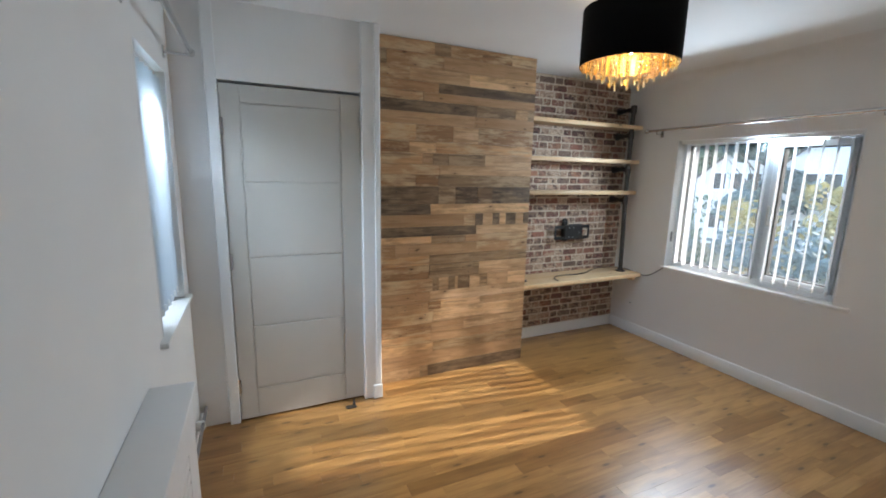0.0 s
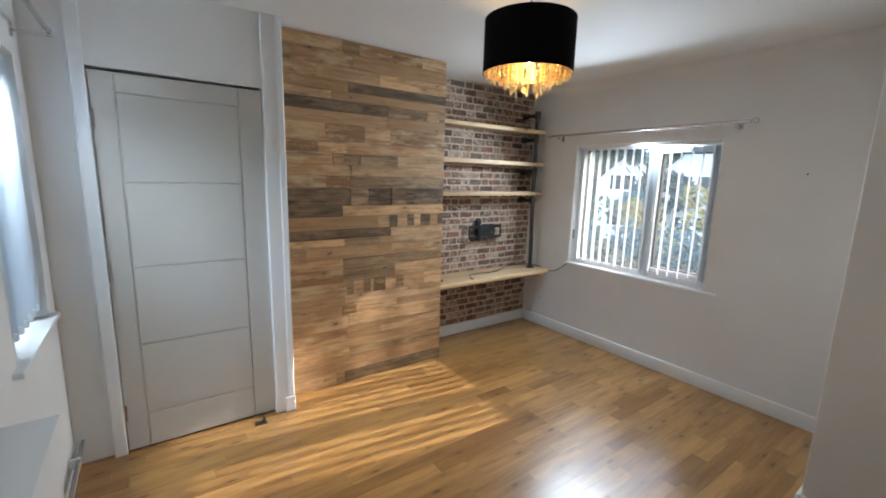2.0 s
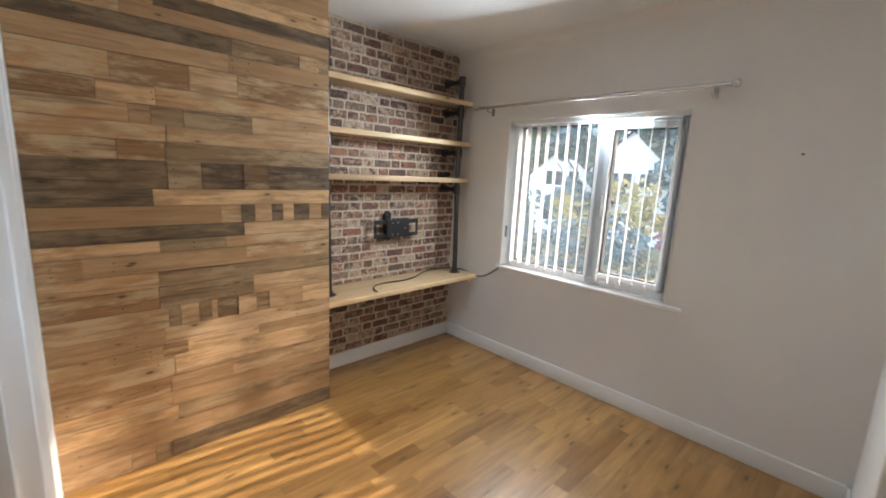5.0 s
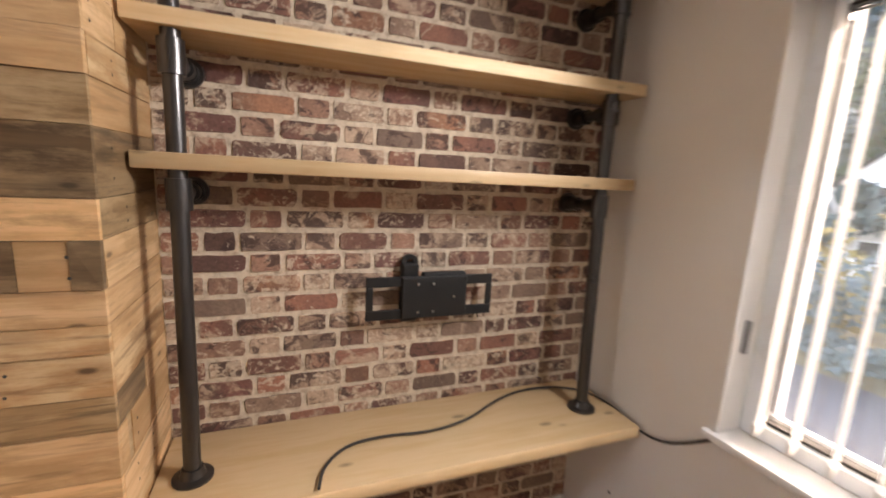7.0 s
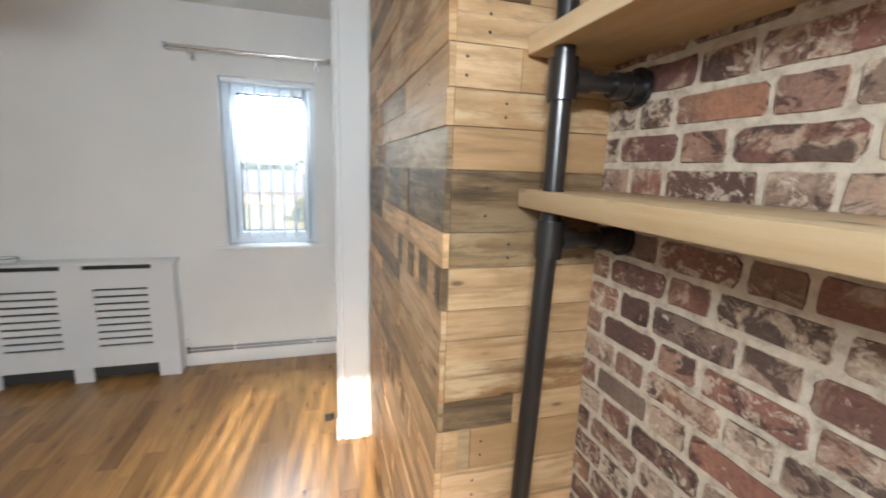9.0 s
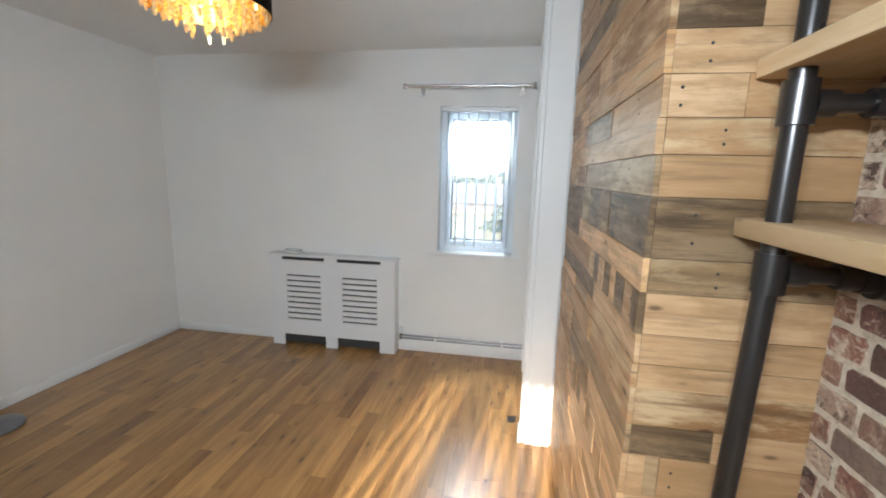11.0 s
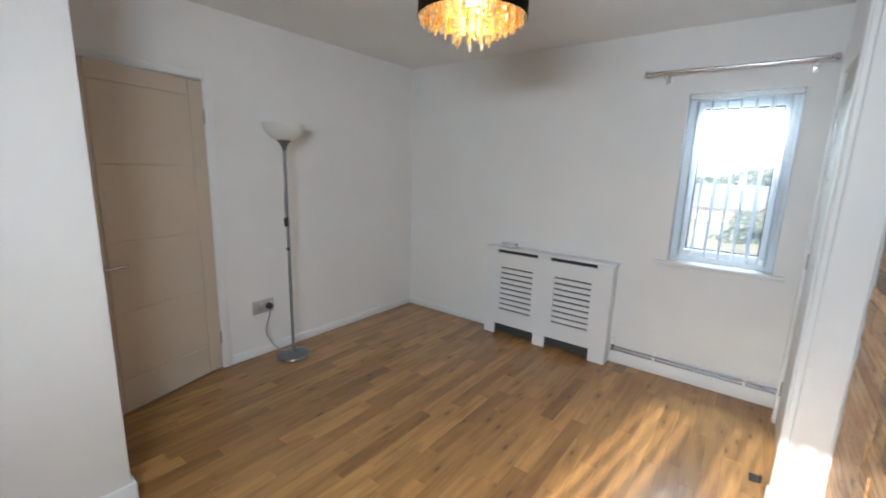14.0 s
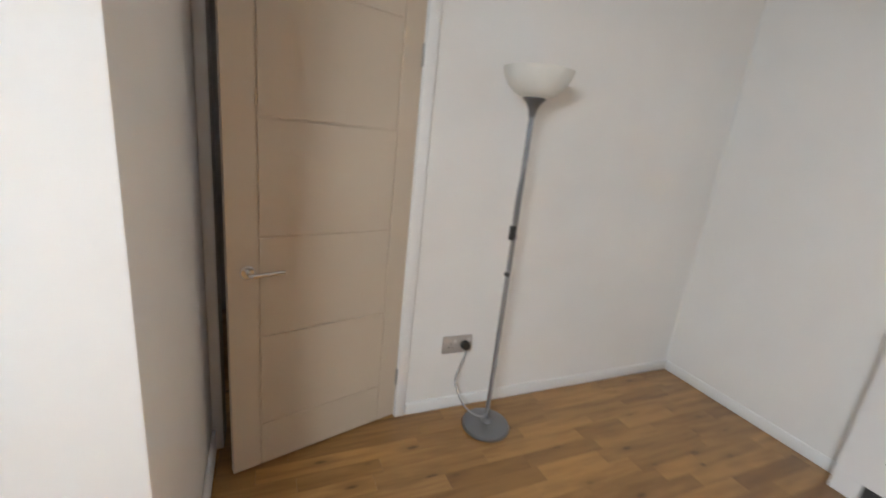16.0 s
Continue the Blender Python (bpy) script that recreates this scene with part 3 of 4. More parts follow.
def pipe_upright(x):
    y = 3.487
    root = thing("pipe_upright", (x, y, 0.63), "dark gunmetal pipe upright with wall brackets holding the shelves", "pipe bracket", "pipe uprights")
    r = 0.0195
    part("flange", turned([(0, 0), (0.046, 0), (0.046, 0.006), (0.03, 0.01), (0.026, 0.02), (0.024, 0.03), (0, 0.03)], 28, (0, -0.024, 0)), IRON, root, "round iron floor flange")
    bottoms = [z - 0.036 - 0.63 for z in SHELVES]
    stops = [0.02] + bottoms + [2.165 - 0.63]
    for a, b in zip(stops, stops[1:]):
        part("pipe", tube([(0, -0.024 if a < 0.1 else 0, a), (0, 0, b)], r, 20), IRON, root)
    reach = YB - 0.008 - y
    for zb in bottoms + [2.165 - 0.63 + 0.03]:
        top = zb > 1.5
        zc = zb - 0.055 if not top else zb - 0.035
        tee = part("tee", tube([(0, 0, zc - 0.036), (0, 0, zc + 0.036)], 0.0265, 20), IRON, root, "black iron pipe tee")
        part("arm", tube([(0, 0.0, zc), (0, reach, zc)], 0.016, 16), IRON, tee)
        for a, b, rr in ((0.02, 0.052, 0.0225), (reach - 0.062, reach - 0.03, 0.0235), (reach - 0.03, reach, 0.0265)):
            part("collar", tube([(0, a, zc), (0, b, zc)], rr, 18), IRON, tee)
        part("wall_flange", tube([(0, reach - 0.007, zc), (0, reach + 0.003, zc)], 0.036, 24), IRON, tee)


pipe_upright(2.507)
pipe_upright(3.675)


def tv_bracket():
    root = thing("tv_bracket", (3.16, 3.61, 1.015), "black steel television wall bracket on the brick print", "tv bracket")
    bm = bmesh.new()
    for z in (-0.068, 0.036):
        box(bm, (-0.21, -0.006, z), (0.21, 0.0, z + 0.032), 0.002)
    for x in (-0.21, 0.188):
        box(bm, (x, -0.0065, -0.036), (x + 0.022, 0.0005, 0.036), 0.002)
    part("plate_frame", bm, BLACK, root)
    part("centre_plate", boxed((-0.10, -0.016, -0.066), (0.115, -0.007, 0.066), 0.003), BLACK, root)
    part("arm", boxed((-0.03, 0.002, -0.045), (0.12, 0.03, 0.075), 0.006), BLACK, root)
    w = boxed((-0.095, 0.012, -0.085), (-0.04, 0.048, 0.105), 0.006)
    part("wall_plate", w, BLACK, root)
    part("loop", turned([(0.012, -0.006), (0.027, -0.006), (0.027, 0.006), (0.012, 0.006), (0.012, -0.006)], 20), BLACK, root).matrix_basis = pose(-0.068, 0.03, 0.105, 90)
    for x, z in ((-0.05, 0.045), (0.0, 0.045), (-0.05, -0.045), (0.0, -0.045), (0.07, 0.0)):
        bt = part("bolt", turned([(0, 0), (0.0055, 0), (0.0045, 0.003), (0, 0.003)], 10), CHROME, root, "small steel bolt")
        bt.matrix_basis = pose(x, -0.016, z, 90)


tv_bracket()
cab = thing("cable", (2.8, 3.33, 0.634), "black television cable trailing over the desk", "cable")
path = [(2.795, 3.325, 0.634), (2.81, 3.40, 0.634), (2.88, 3.475, 0.634), (3.0, 3.485, 0.634), (3.12, 3.465, 0.634), (3.26, 3.49, 0.634), (3.40, 3.575, 0.634),
        (3.53, 3.615, 0.634), (3.66, 3.60, 0.636), (3.745, 3.54, 0.64), (3.792, 3.45, 0.63), (3.798, 3.36, 0.608), (3.798, 3.29, 0.607), (3.798, 3.22, 0.628), (3.798, 3.14, 0.685), (3.798, 3.085, 0.733)]
part("lead", tube([Vector(p) - Vector((2.8, 3.33, 0.63)) for p in path], 0.0042, 8, 2), CABLE, cab)


# ---- radiator cover, pipes, valve ----
def radiator_cover():
    y0, y1, d, h = 1.035, 2.125, 0.17, 0.80
    root = thing("radiator_cover", (0, y0, 0), "white slatted radiator cover against the wall", "radiator cover")
    L = y1 - y0
    wins = ((0.145, 0.448), (0.64, 0.938))
    bm = bmesh.new()
    x0, x1 = d - 0.016, d
    top_z, bot_z, s0, s1 = 0.782, 0.10, 0.238, 0.628
    legs = ((0, 0.108), (0.485, 0.59), (0.962, L))
    for a, b in legs:
        box(bm, (x0, a, 0), (x1, b, bot_z), 0.0015)
    box(bm, (x0, 0, bot_z), (x1, L, s0))
    box(bm, (x0, 0, s1), (x1, L, 0.752))
    box(bm, (x0, 0, s0), (x1, wins[0][0], s1))
    box(bm, (x0, wins[0][1], s0), (x1, wins[1][0], s1))
    box(bm, (x0, wins[1][1], s0), (x1, L, s1))
    for a, b in ((0, 0.108), (0.485, 0.595), (0.97, L)):
        box(bm, (x0, a, 0.752), (x1, b, top_z))
    part("front_panel", bm, COVER, root)
    for a in (0, L - 0.016):
        part("side_panel", boxed((XW + 0.001, a, 0), (x0 - 0.0005, a + 0.016, top_z), 0.002), COVER, root)
    part("top_board", boxed((XW + 0.001, -0.014, top_z + 0.0005), (d + 0.014, L + 0.014, h), 0.003, 2), COVER, root)
    slot = 0.0135
    pitch = (s1 - s0 - slot) / 8
    for a, b in wins:
        for i in range(8):
            z = s0 + slot + pitch * i
            part("slat", boxed((x0 + 0.001, a, z), (x1 - 0.001, b, z + pitch - slot), 0.002), COVER, root)
    # Added dark sheet in place of the shade inside and under the cover.
    part("shade_board", boxed((x0 - 0.03, 0.018, 0.012), (x0 - 0.024, L - 0.018, top_z - 0.004)), DARK, root, "dark sheet standing in for the shade behind the slots")


radiator_cover()
valve = thing("radiator_valve", (XW + 0.045, 2.155, 0.11), "white plastic radiator valve on a grey pipe", "radiator valve")
part("valve_body", turned([(0, 0), (0.011, 0), (0.011, 0.035), (0.014, 0.04), (0.014, 0.055), (0, 0.055)], 16), CHROME, valve)
part("valve_cap", turned([(0.0, 0.055), (0.018, 0.055), (0.019, 0.09), (0.016, 0.105), (0, 0.108)], 16), PLASTIC, valve)
pipes = thing("heating_pipe", (XW + 0.033, 2.15, 0.118), "pair of grey heating pipes along the skirting", "pipe")
for z in (0.0, 0.026):
    part("pipe", tube([(0.0 + z * 0.2, 0, z - 0.002), (0.0 + z * 0.2, YC + 0.01 - 2.15, z - 0.002)], 0.0085, 10), COPPER, pipes)
for y in (0.3, 0.85):
    part("clip", boxed((-0.032, y - 0.008, -0.014), (0.012, y + 0.008, 0.038), 0.003), PLASTIC, pipes, "white pipe clip")
dish = thing("oval_dish", (XW + 0.07, 1.225, 0.80), "small oval clear plastic dish on the radiator cover", "dish")
bowl = turned([(0, 0), (0.045, 0), (0.062, 0.006), (0.07, 0.03), (0.066, 0.03), (0.058, 0.009), (0.043, 0.004), (0, 0.004)], 32)
bmesh.ops.scale(bowl, vec=(0.62, 1.0, 1.0), verts=bowl.verts)
part("bowl", bowl, OPAL, dish)
rim = turned([(0.066, 0.028), (0.072, 0.028), (0.072, 0.033), (0.066, 0.033), (0.066, 0.028)], 32)
bmesh.ops.scale(rim, vec=(0.62, 1.0, 1.0), verts=rim.verts)
part("rim", rim, SILVER_CABLE, dish, "greyish rolled rim")

# small fixings on the east wall
for y, z in ((1.36, 1.62), (3.42, 0.30)):
    wp = thing("wall_plug", (XE, y, z), "small grey screw plug set in white plaster", "wall plug")
    part("plug_head", turned([(0, 0), (0.006, 0), (0.005, 0.003), (0, 0.003)], 10), CABLE, wp).matrix_basis = pose(0, 0, 0, 0, -90)
cl = thing("cord_cleat", (XE + 0.04, EW[1], 1.02), "small grey blind cord cleat on the window reveal", "cord cleat")
part("cleat_body", boxed((-0.007, -0.016, -0.045), (0.007, -0.001, 0.045), 0.004, 2), COPPER, cl)

# door stop on the floor
ds = thing("floor_bolt", (0.93, 3.085, 0.0), "small dark metal bolt keep on the floor by the cupboard door", "door bolt")
part("base", boxed((-0.04, -0.02, 0), (0.03, 0.02, 0.005), 0.002), IRON, ds)
part("bolt", tube([(0.018, 0.022, 0.005), (0.018, 0.022, 0.04)], 0.008, 12), IRON, ds)


# ---- floor lamp ----
def floor_lamp():
    root = thing("floor_lamp", (1.615, 0.2, 0), "silver uplighter floor lamp with a white bowl shade, unlit", "floor lamp")
    part("base", turned([(0, 0), (0.122, 0), (0.125, 0.008), (0.12, 0.02), (0.09, 0.03), (0.03, 0.036), (0.016, 0.05), (0, 0.05)], 40), SILVER, root)
    top = Vector((0.03, 0.035, 1.545))
    part("pole", tube([(0, 0, 0.04), top], 0.011, 14), SILVER, root)
    for f in (0.34, 0.66):
        p = top * f
        part("joint", tube([p, p + top.normalized() * 0.02], 0.0128, 14), SILVER, root)
    part("cup", turned([(0.0, 0), (0.012, 0), (0.018, 0.03), (0.032, 0.055), (0.047, 0.07), (0.047, 0.075), (0, 0.075)], 28, top), CUP, root)
    part("shade", turned([(0.04, 0.076), (0.075, 0.085), (0.112, 0.115), (0.135, 0.155), (0.142, 0.185), (0.139, 0.185), (0.131, 0.157), (0.108, 0.118), (0.072, 0.089), (0.04, 0.079)], 40, top), OPAL, root, "white opal bowl shade")
    flex = [(0.036, 0.045, 1.36), (0.052, 0.048, 1.25), (0.05, 0.045, 1.12), (0.036, 0.042, 1.0), (0.03, 0.035, 0.86), (0.02, 0.03, 0.6), (0.014, 0.024, 0.3), (0.012, 0.03, 0.12), (0.02, 0.01, 0.06),
            (0.06, -0.06, 0.045), (0.10, -0.11, 0.08), (0.135, -0.155, 0.19), (0.11, -0.165, 0.25), (0.08, -0.17, 0.33), (0.08, -0.162, 0.372)]
    part("flex", tube(flex, 0.0042, 8, 2), SILVER_CABLE, root, "grey mains flex")
    part("flex_switch", boxed((0.032, 0.034, 1.02), (0.058, 0.056, 1.085), 0.005, 2), CABLE, root, "black in-line switch")
    part("flex_tie", boxed((0.022, 0.022, 0.845), (0.042, 0.048, 0.862), 0.003), CABLE, root)
    plug = part("plug", turned([(0, 0), (0.024, 0), (0.025, 0.012), (0.02, 0.03), (0, 0.032)], 20), CABLE, root, "black mains plug")
    plug.matrix_basis = pose(0.08, -0.188, 0.382, -90)


floor_lamp()
so = thing("wall_socket", (1.735, 0.0, 0.385), "double wall socket with a brushed steel plate", "socket")
part("face_plate", boxed((-0.085, 0.0005, -0.05), (0.085, 0.011, 0.05), 0.004, 2), SOCKET, so)
for x in (-0.04, 0.04):
    part("rocker", boxed((x - 0.03, 0.0112, 0.012), (x - 0.016, 0.0145, 0.032), 0.001), PLASTIC, so)
for dx, dz, sx, sz in ((0.04, 0.008, 0.004, 0.008), (0.029, -0.015, 0.007, 0.004), (0.051, -0.015, 0.007, 0.004)):
    part("pin_hole", boxed((dx - sx / 2, 0.0112, dz - sz / 2), (dx + sx / 2, 0.0122, dz + sz / 2)), DARK, so)


# ---- pendant ----
def pendant():
    root = thing("pendant_lamp", (1.93, 1.965, H), "black drum pendant lamp with lit amber crystal drops", "pendant lamp")
    zb, zt, r = 2.02 - H, 2.25 - H, 0.205
    part("ceiling_rose", turned([(0, 0), (0.05, 0), (0.05, -0.012), (0.035, -0.03), (0.008, -0.035), (0, -0.035)], 28), PLASTIC, root, "white ceiling rose")
    part("flex", tube([(0, 0, -0.03), (0, 0, zb + 0.16)], 0.0035, 8), CABLE, root)
    part("shade", turned([(r, zb), (r, zt), (r - 0.0025, zt), (r - 0.0025, zb), (r, zb)], 56), VELVET, root, "black fabric drum")
    part("lining", turned([(r - 0.003, zb + 0.001), (r - 0.003, zt - 0.001), (r - 0.0045, zt - 0.001), (r - 0.0045, zb + 0.001), (r - 0.003, zb + 0.001)], 56), GOLD, root, "gold foil lining")
    bm = bmesh.new()
    for a in (0, 60, 120):
        c, s = math.cos(radians(a)), math.sin(radians(a))
        bm2 = tube([(-c * (r - 0.005), -s * (r - 0.005), zb + 0.135), (c * (r - 0.005), s * (r - 0.005), zb + 0.135)], 0.003, 6)
        me = bpy.data.meshes.new("spoke_tmp")
        bm2.to_mesh(me)
        bm2.free()
        bm.from_mesh(me)
        bpy.data.meshes.remove(me)
    part("spider", bm, CHROME, root, "wire frame inside the drum")
    part("lamp_holder", tube([(0, 0, zb + 0.12), (0, 0, zb + 0.165)], 0.018, 14), PLASTIC, root)
    part("bulb", turned([(0, 0.03), (0.015, 0.032), (0.027, 0.045), (0.03, 0.062), (0.026, 0.08), (0.014, 0.1), (0, 0.1)], 20, (0, 0, zb + 0.02)), BULB, root, "lit warm bulb")

    def strand(length):
        prof, z = [(0.0, 0.0)], 0.0
        while z > -length + 0.03:
            prof += [(0.0012, z - 0.001), (0.0075, z - 0.0085), (0.0012, z - 0.0165)]
            z -= 0.0175
        prof += [(0.0085, z - 0.004), (0.0042, z - 0.03), (0.0, z - 0.032)]
        return mesh_of("crystal_strand", turned(prof, 6), CRYSTAL, 0)

    for rr, count, length in ((0.19, 26, 0.105), (0.155, 18, 0.128), (0.115, 13, 0.152), (0.07, 8, 0.175)):
        me = strand(length)
        for i in range(count):
            a = 2 * math.pi * (i + random.uniform(-0.15, 0.15)) / count
            s = new("crystal_strand", me)
            s.parent = root
            s.matrix_basis = pose(rr * math.cos(a), rr * math.sin(a), zb + 0.095 + random.uniform(-0.006, 0.006), 0, 0, random.uniform(0, 360))
    for rr in (0.19, 0.155, 0.115, 0.07):
        part("crystal_ring", turned([(rr - 0.002, zb + 0.098), (rr + 0.002, zb + 0.098), (rr + 0.002, zb + 0.102), (rr - 0.002, zb + 0.102), (rr - 0.002, zb + 0.098)], 40), CHROME, root)


pendant()


# ---- outside ----
GRASS = paint("dry rough grass", (0.17, 0.14, 0.065), 0.9, 0.5, 0.4)
RENDER_WHITE = paint("white house render", (0.75, 0.74, 0.72), 0.85, 0.1, 0.3)
ROOF = paint("grey roof tile", (0.085, 0.08, 0.08), 0.8, 0.3, 0.4)
TARMAC = paint("grey road tarmac", (0.06, 0.062, 0.065), 0.85, 0.2, 0.3)
# The far leaves are paler and greyer: distance haze is put into their colour.
LEAF = {"green": paint("green leaves", (0.05, 0.085, 0.03), 0.7, 0.5, 0.3), "yellow": paint("yellow leaves", (0.30, 0.22, 0.05), 0.7, 0.4, 0.3),
        "red": paint("red leaves", (0.22, 0.045, 0.05), 0.7, 0.4, 0.3), "far": paint("hazed distant leaves", (0.12, 0.135, 0.10), 0.8, 0.4, 0.3), "blue": paint("blue green leaves", (0.075, 0.12, 0.115), 0.7, 0.4, 0.3)}
BARK = paint("brown bark", (0.12, 0.085, 0.06), 0.9, 0.3, 0.5)
G = -2.75
bm = bmesh.new()
bmesh.ops.create_grid(bm, x_segments=1, y_segments=1, size=900, matrix=Matrix.Translation((0, 0, G)))
structure("ground", bm, GRASS, "rough grass stretching away round the house", "grass")
structure("road", boxed((9.5, -60, G - 0.1), (14.5, 60, G + 0.02)), TARMAC, "grey tarmac street", "road")
structure("pavement", boxed((7.9, -60, G - 0.1), (9.5, 60, G + 0.12), 0.02), paint("pale concrete paving", (0.30, 0.29, 0.28), 0.85), "pale concrete pavement beside the street", "pavement")


bm = boxed((-0.3, -1.6, G), (XE + 0.28, YB + 0.2, -0.2))
structure("wall_lower_storey", bm, RENDER_WHITE, "white rendered lower storey under the room", "wall")


def skyline(a, top):
    return top * (1 + 0.16 * math.sin(a * 5.0) + 0.08 * math.sin(a * 17) + 0.06 * math.sin(a * 41))


def wooded_hill(first, last, top, count, leaf, colour, label):
    """A rising slope far behind the houses, between two bearings, and the leaves of the wood on it."""
    rng = random.Random(77)
    verts, faces = [], []
    steps = 60
    for i in range(steps + 1):
        a = radians(first + (last - first) * i / steps)
        for r, f in ((66, 0.0), (69, 0.55), (73, 0.86), (90, 0.8)):
            verts.append((r * math.cos(a), r * math.sin(a), G - 0.3 + skyline(a, top) * f))
    for i in range(steps):
        for j in range(3):
            n = i * 4 + j
            faces.append((n, n + 4, n + 5, n + 1))
    me = bpy.data.meshes.new("backdrop_hill")
    me.from_pydata(verts, [], faces)
    me.materials.append(LEAF[colour])
    tagged(new("backdrop_hill", me), label, "hillside", "", "structure")
    verts, faces = [], []
    for _ in range(count):
        a = radians(rng.uniform(first, last))
        r = rng.uniform(60, 68)
        p = Vector((r * math.cos(a), r * math.sin(a), G + skyline(a, top) * rng.random() ** 0.8))
        u = Vector((rng.gauss(0, 1), rng.gauss(0, 1), rng.gauss(0, 1))).normalized()
        v = u.orthogonal().normalized()
        q = rng.uniform(0.6, 1.5) * leaf
        n = len(verts)
        verts += [p - u * q, p + v * q * 0.7, p + u * q, p - v * q * 0.7]
        faces.append((n, n + 1, n + 2, n + 3))
    me = bpy.data.meshes.new("backdrop_woods")
    me.from_pydata([tuple(v) for v in verts], [], faces)
    me.materials.append(LEAF[colour])
    tagged(new("backdrop_woods", me), label, "woods", "", "stuff")


wooded_hill(-35, 62, 25, 45000, 0.4, "blue", "dark green wooded hillside behind the houses")
wooded_hill(140, 235, 4.6, 40000, 0.28, "far", "green belt of trees on the skyline")


def house(at, turn, width, depth, eaves, peak, label, walls=RENDER_WHITE):
    root = thing("house", at, label, "house", "houses beyond the windows", "", turn)
    w = width / 2
    bm = bmesh.new()
    fr = [bm.verts.new(p) for p in ((-w, 0, 0), (w, 0, 0), (w, 0, eaves), (0, 0, peak), (-w, 0, eaves))]
    bk = [bm.verts.new((v.co.x, depth, v.co.z)) for v in fr]
    bm.faces.new(fr)
    bm.faces.new(bk[::-1])
    for i in range(5):
        j = (i + 1) % 5
        bm.faces.new((fr[i], bk[i], bk[j], fr[j]))
    bmesh.ops.recalc_face_normals(bm, faces=bm.faces)
    part("wall", bm, walls, root)
    bm = bmesh.new()
    sl = (peak - eaves) / w
    for s in (-1, 1):
        q = [(0, peak + 0.02), (0, peak + 0.17), (s * (w + 0.35), eaves - 0.35 * sl + 0.17), (s * (w + 0.35), eaves - 0.35 * sl + 0.02)]
        a = [bm.verts.new((x, -0.3, z)) for x, z in q]
        b = [bm.verts.new((x, depth + 0.3, z)) for x, z in q]
        bm.faces.new(a)
        bm.faces.new(b)
        for i in range(4):
            bm.faces.new((a[i], a[(i + 1) % 4], b[(i + 1) % 4], b[i]))
    bmesh.ops.recalc_face_normals(bm, faces=bm.faces)
    roof = part("roof", bm, ROOF, root, "grey tiled pitched roof")
    part("chimney", boxed((-0.3, depth * 0.7, peak - 0.4), (0.3, depth * 0.7 + 0.5, peak + 0.9), 0.02), RENDER_WHITE, roof)
    for x in (-w * 0.42, 0, w * 0.42):
        for z in (1.0, 3.6):
            if z + 1.2 < eaves + 0.8:
                win = part("window", boxed((x - 0.42, -0.05, z), (x + 0.42, 0.02, z + 1.15), 0.01), UPVC, root, "white framed window")
                part("pane", boxed((x - 0.35, -0.06, z + 0.07), (x + 0.35, -0.052, z + 1.08)), DARK, win)


house((29.0, 12.6, G), -66, 4.8, 7, 4.9, 7.3, "white rendered house with a grey pitched roof")
house((29.0, 17.6, G), -60, 4.4, 7, 4.3, 6.4, "white rendered house with a grey pitched roof")
house((33.0, 4.0, G), -80, 6.0, 8, 4.8, 7.8, "white rendered house with a grey pitched roof")
STONE = paint("buff pebbledash", (0.15, 0.125, 0.10), 0.85, 0.25, 0.3)
for x, y, t in ((-46, -6, 6), (-49, 7, -4), (-45, 19, 3), (-50, -20, 0), (-49, 31, 6)):
    house((x, y, G - 1.3), t, 7, 10, 2.6, 4.5, "distant buff house with a grey roof", STONE)


def tree(at, height, spread, colour, seed, label, leaves=900, leaf=0.17, trunk=True):
    rng = random.Random(seed)
    root = thing("tree" if trunk else "bush", at, label, "tree" if trunk else "bush")
    clear = height * 0.3 if trunk else height * 0.05
    if trunk:
        bm = bmesh.new()
        limbs = [((0, 0, 0), (rng.uniform(-0.2, 0.2), rng.uniform(-0.2, 0.2), height * 0.75), 0.16)]
        for _ in range(7):
            a = rng.uniform(0, 6.28)
            z = height * rng.uniform(0.3, 0.6)
            limbs.append(((0, 0, z), (spread * 0.7 * math.cos(a), spread * 0.7 * math.sin(a), z + height * 0.25), 0.06))
        for a, b, r in limbs:
            d = Vector(b) - Vector(a)
            m = Matrix.Translation((Vector(a) + Vector(b)) / 2) @ d.to_track_quat("Z", "Y").to_matrix().to_4x4()
            bmesh.ops.create_cone(bm, segments=7, radius1=r, radius2=r * 0.3, depth=d.length, cap_ends=True, matrix=m)
        part("trunk", bm, BARK, root)
    verts, faces = [], []
    blobs = [(Vector((rng.gauss(0, 0.4) * spread, rng.gauss(0, 0.4) * spread, clear + (height - clear) * rng.random())), rng.uniform(0.25, 0.5) * spread) for _ in range(16)]
    for _ in range(leaves):
        c, r = rng.choice(blobs)
        d = Vector((rng.gauss(0, 1), rng.gauss(0, 1), rng.gauss(0, 1))).normalized()
        p = c + d * r * rng.uniform(0.6, 1.0)
        p.z = max(p.z, 0.05)
        u = Vector((rng.gauss(0, 1), rng.gauss(0, 1), rng.gauss(0, 1))).normalized()
        v = u.orthogonal().normalized()
        s = leaf * rng.uniform(0.6, 1.4)
        n = len(verts)
        verts += [p - u * s, p + v * s * 0.6, p + u * s, p - v * s * 0.6]
        faces.append((n, n + 1, n + 2, n + 3))
    me = bpy.data.meshes.new("crown")
    me.from_pydata([tuple(v) for v in verts], [], faces)
    me.materials.append(LEAF[colour])
    cr = new("crown", me)
    cr.parent = root
    return root


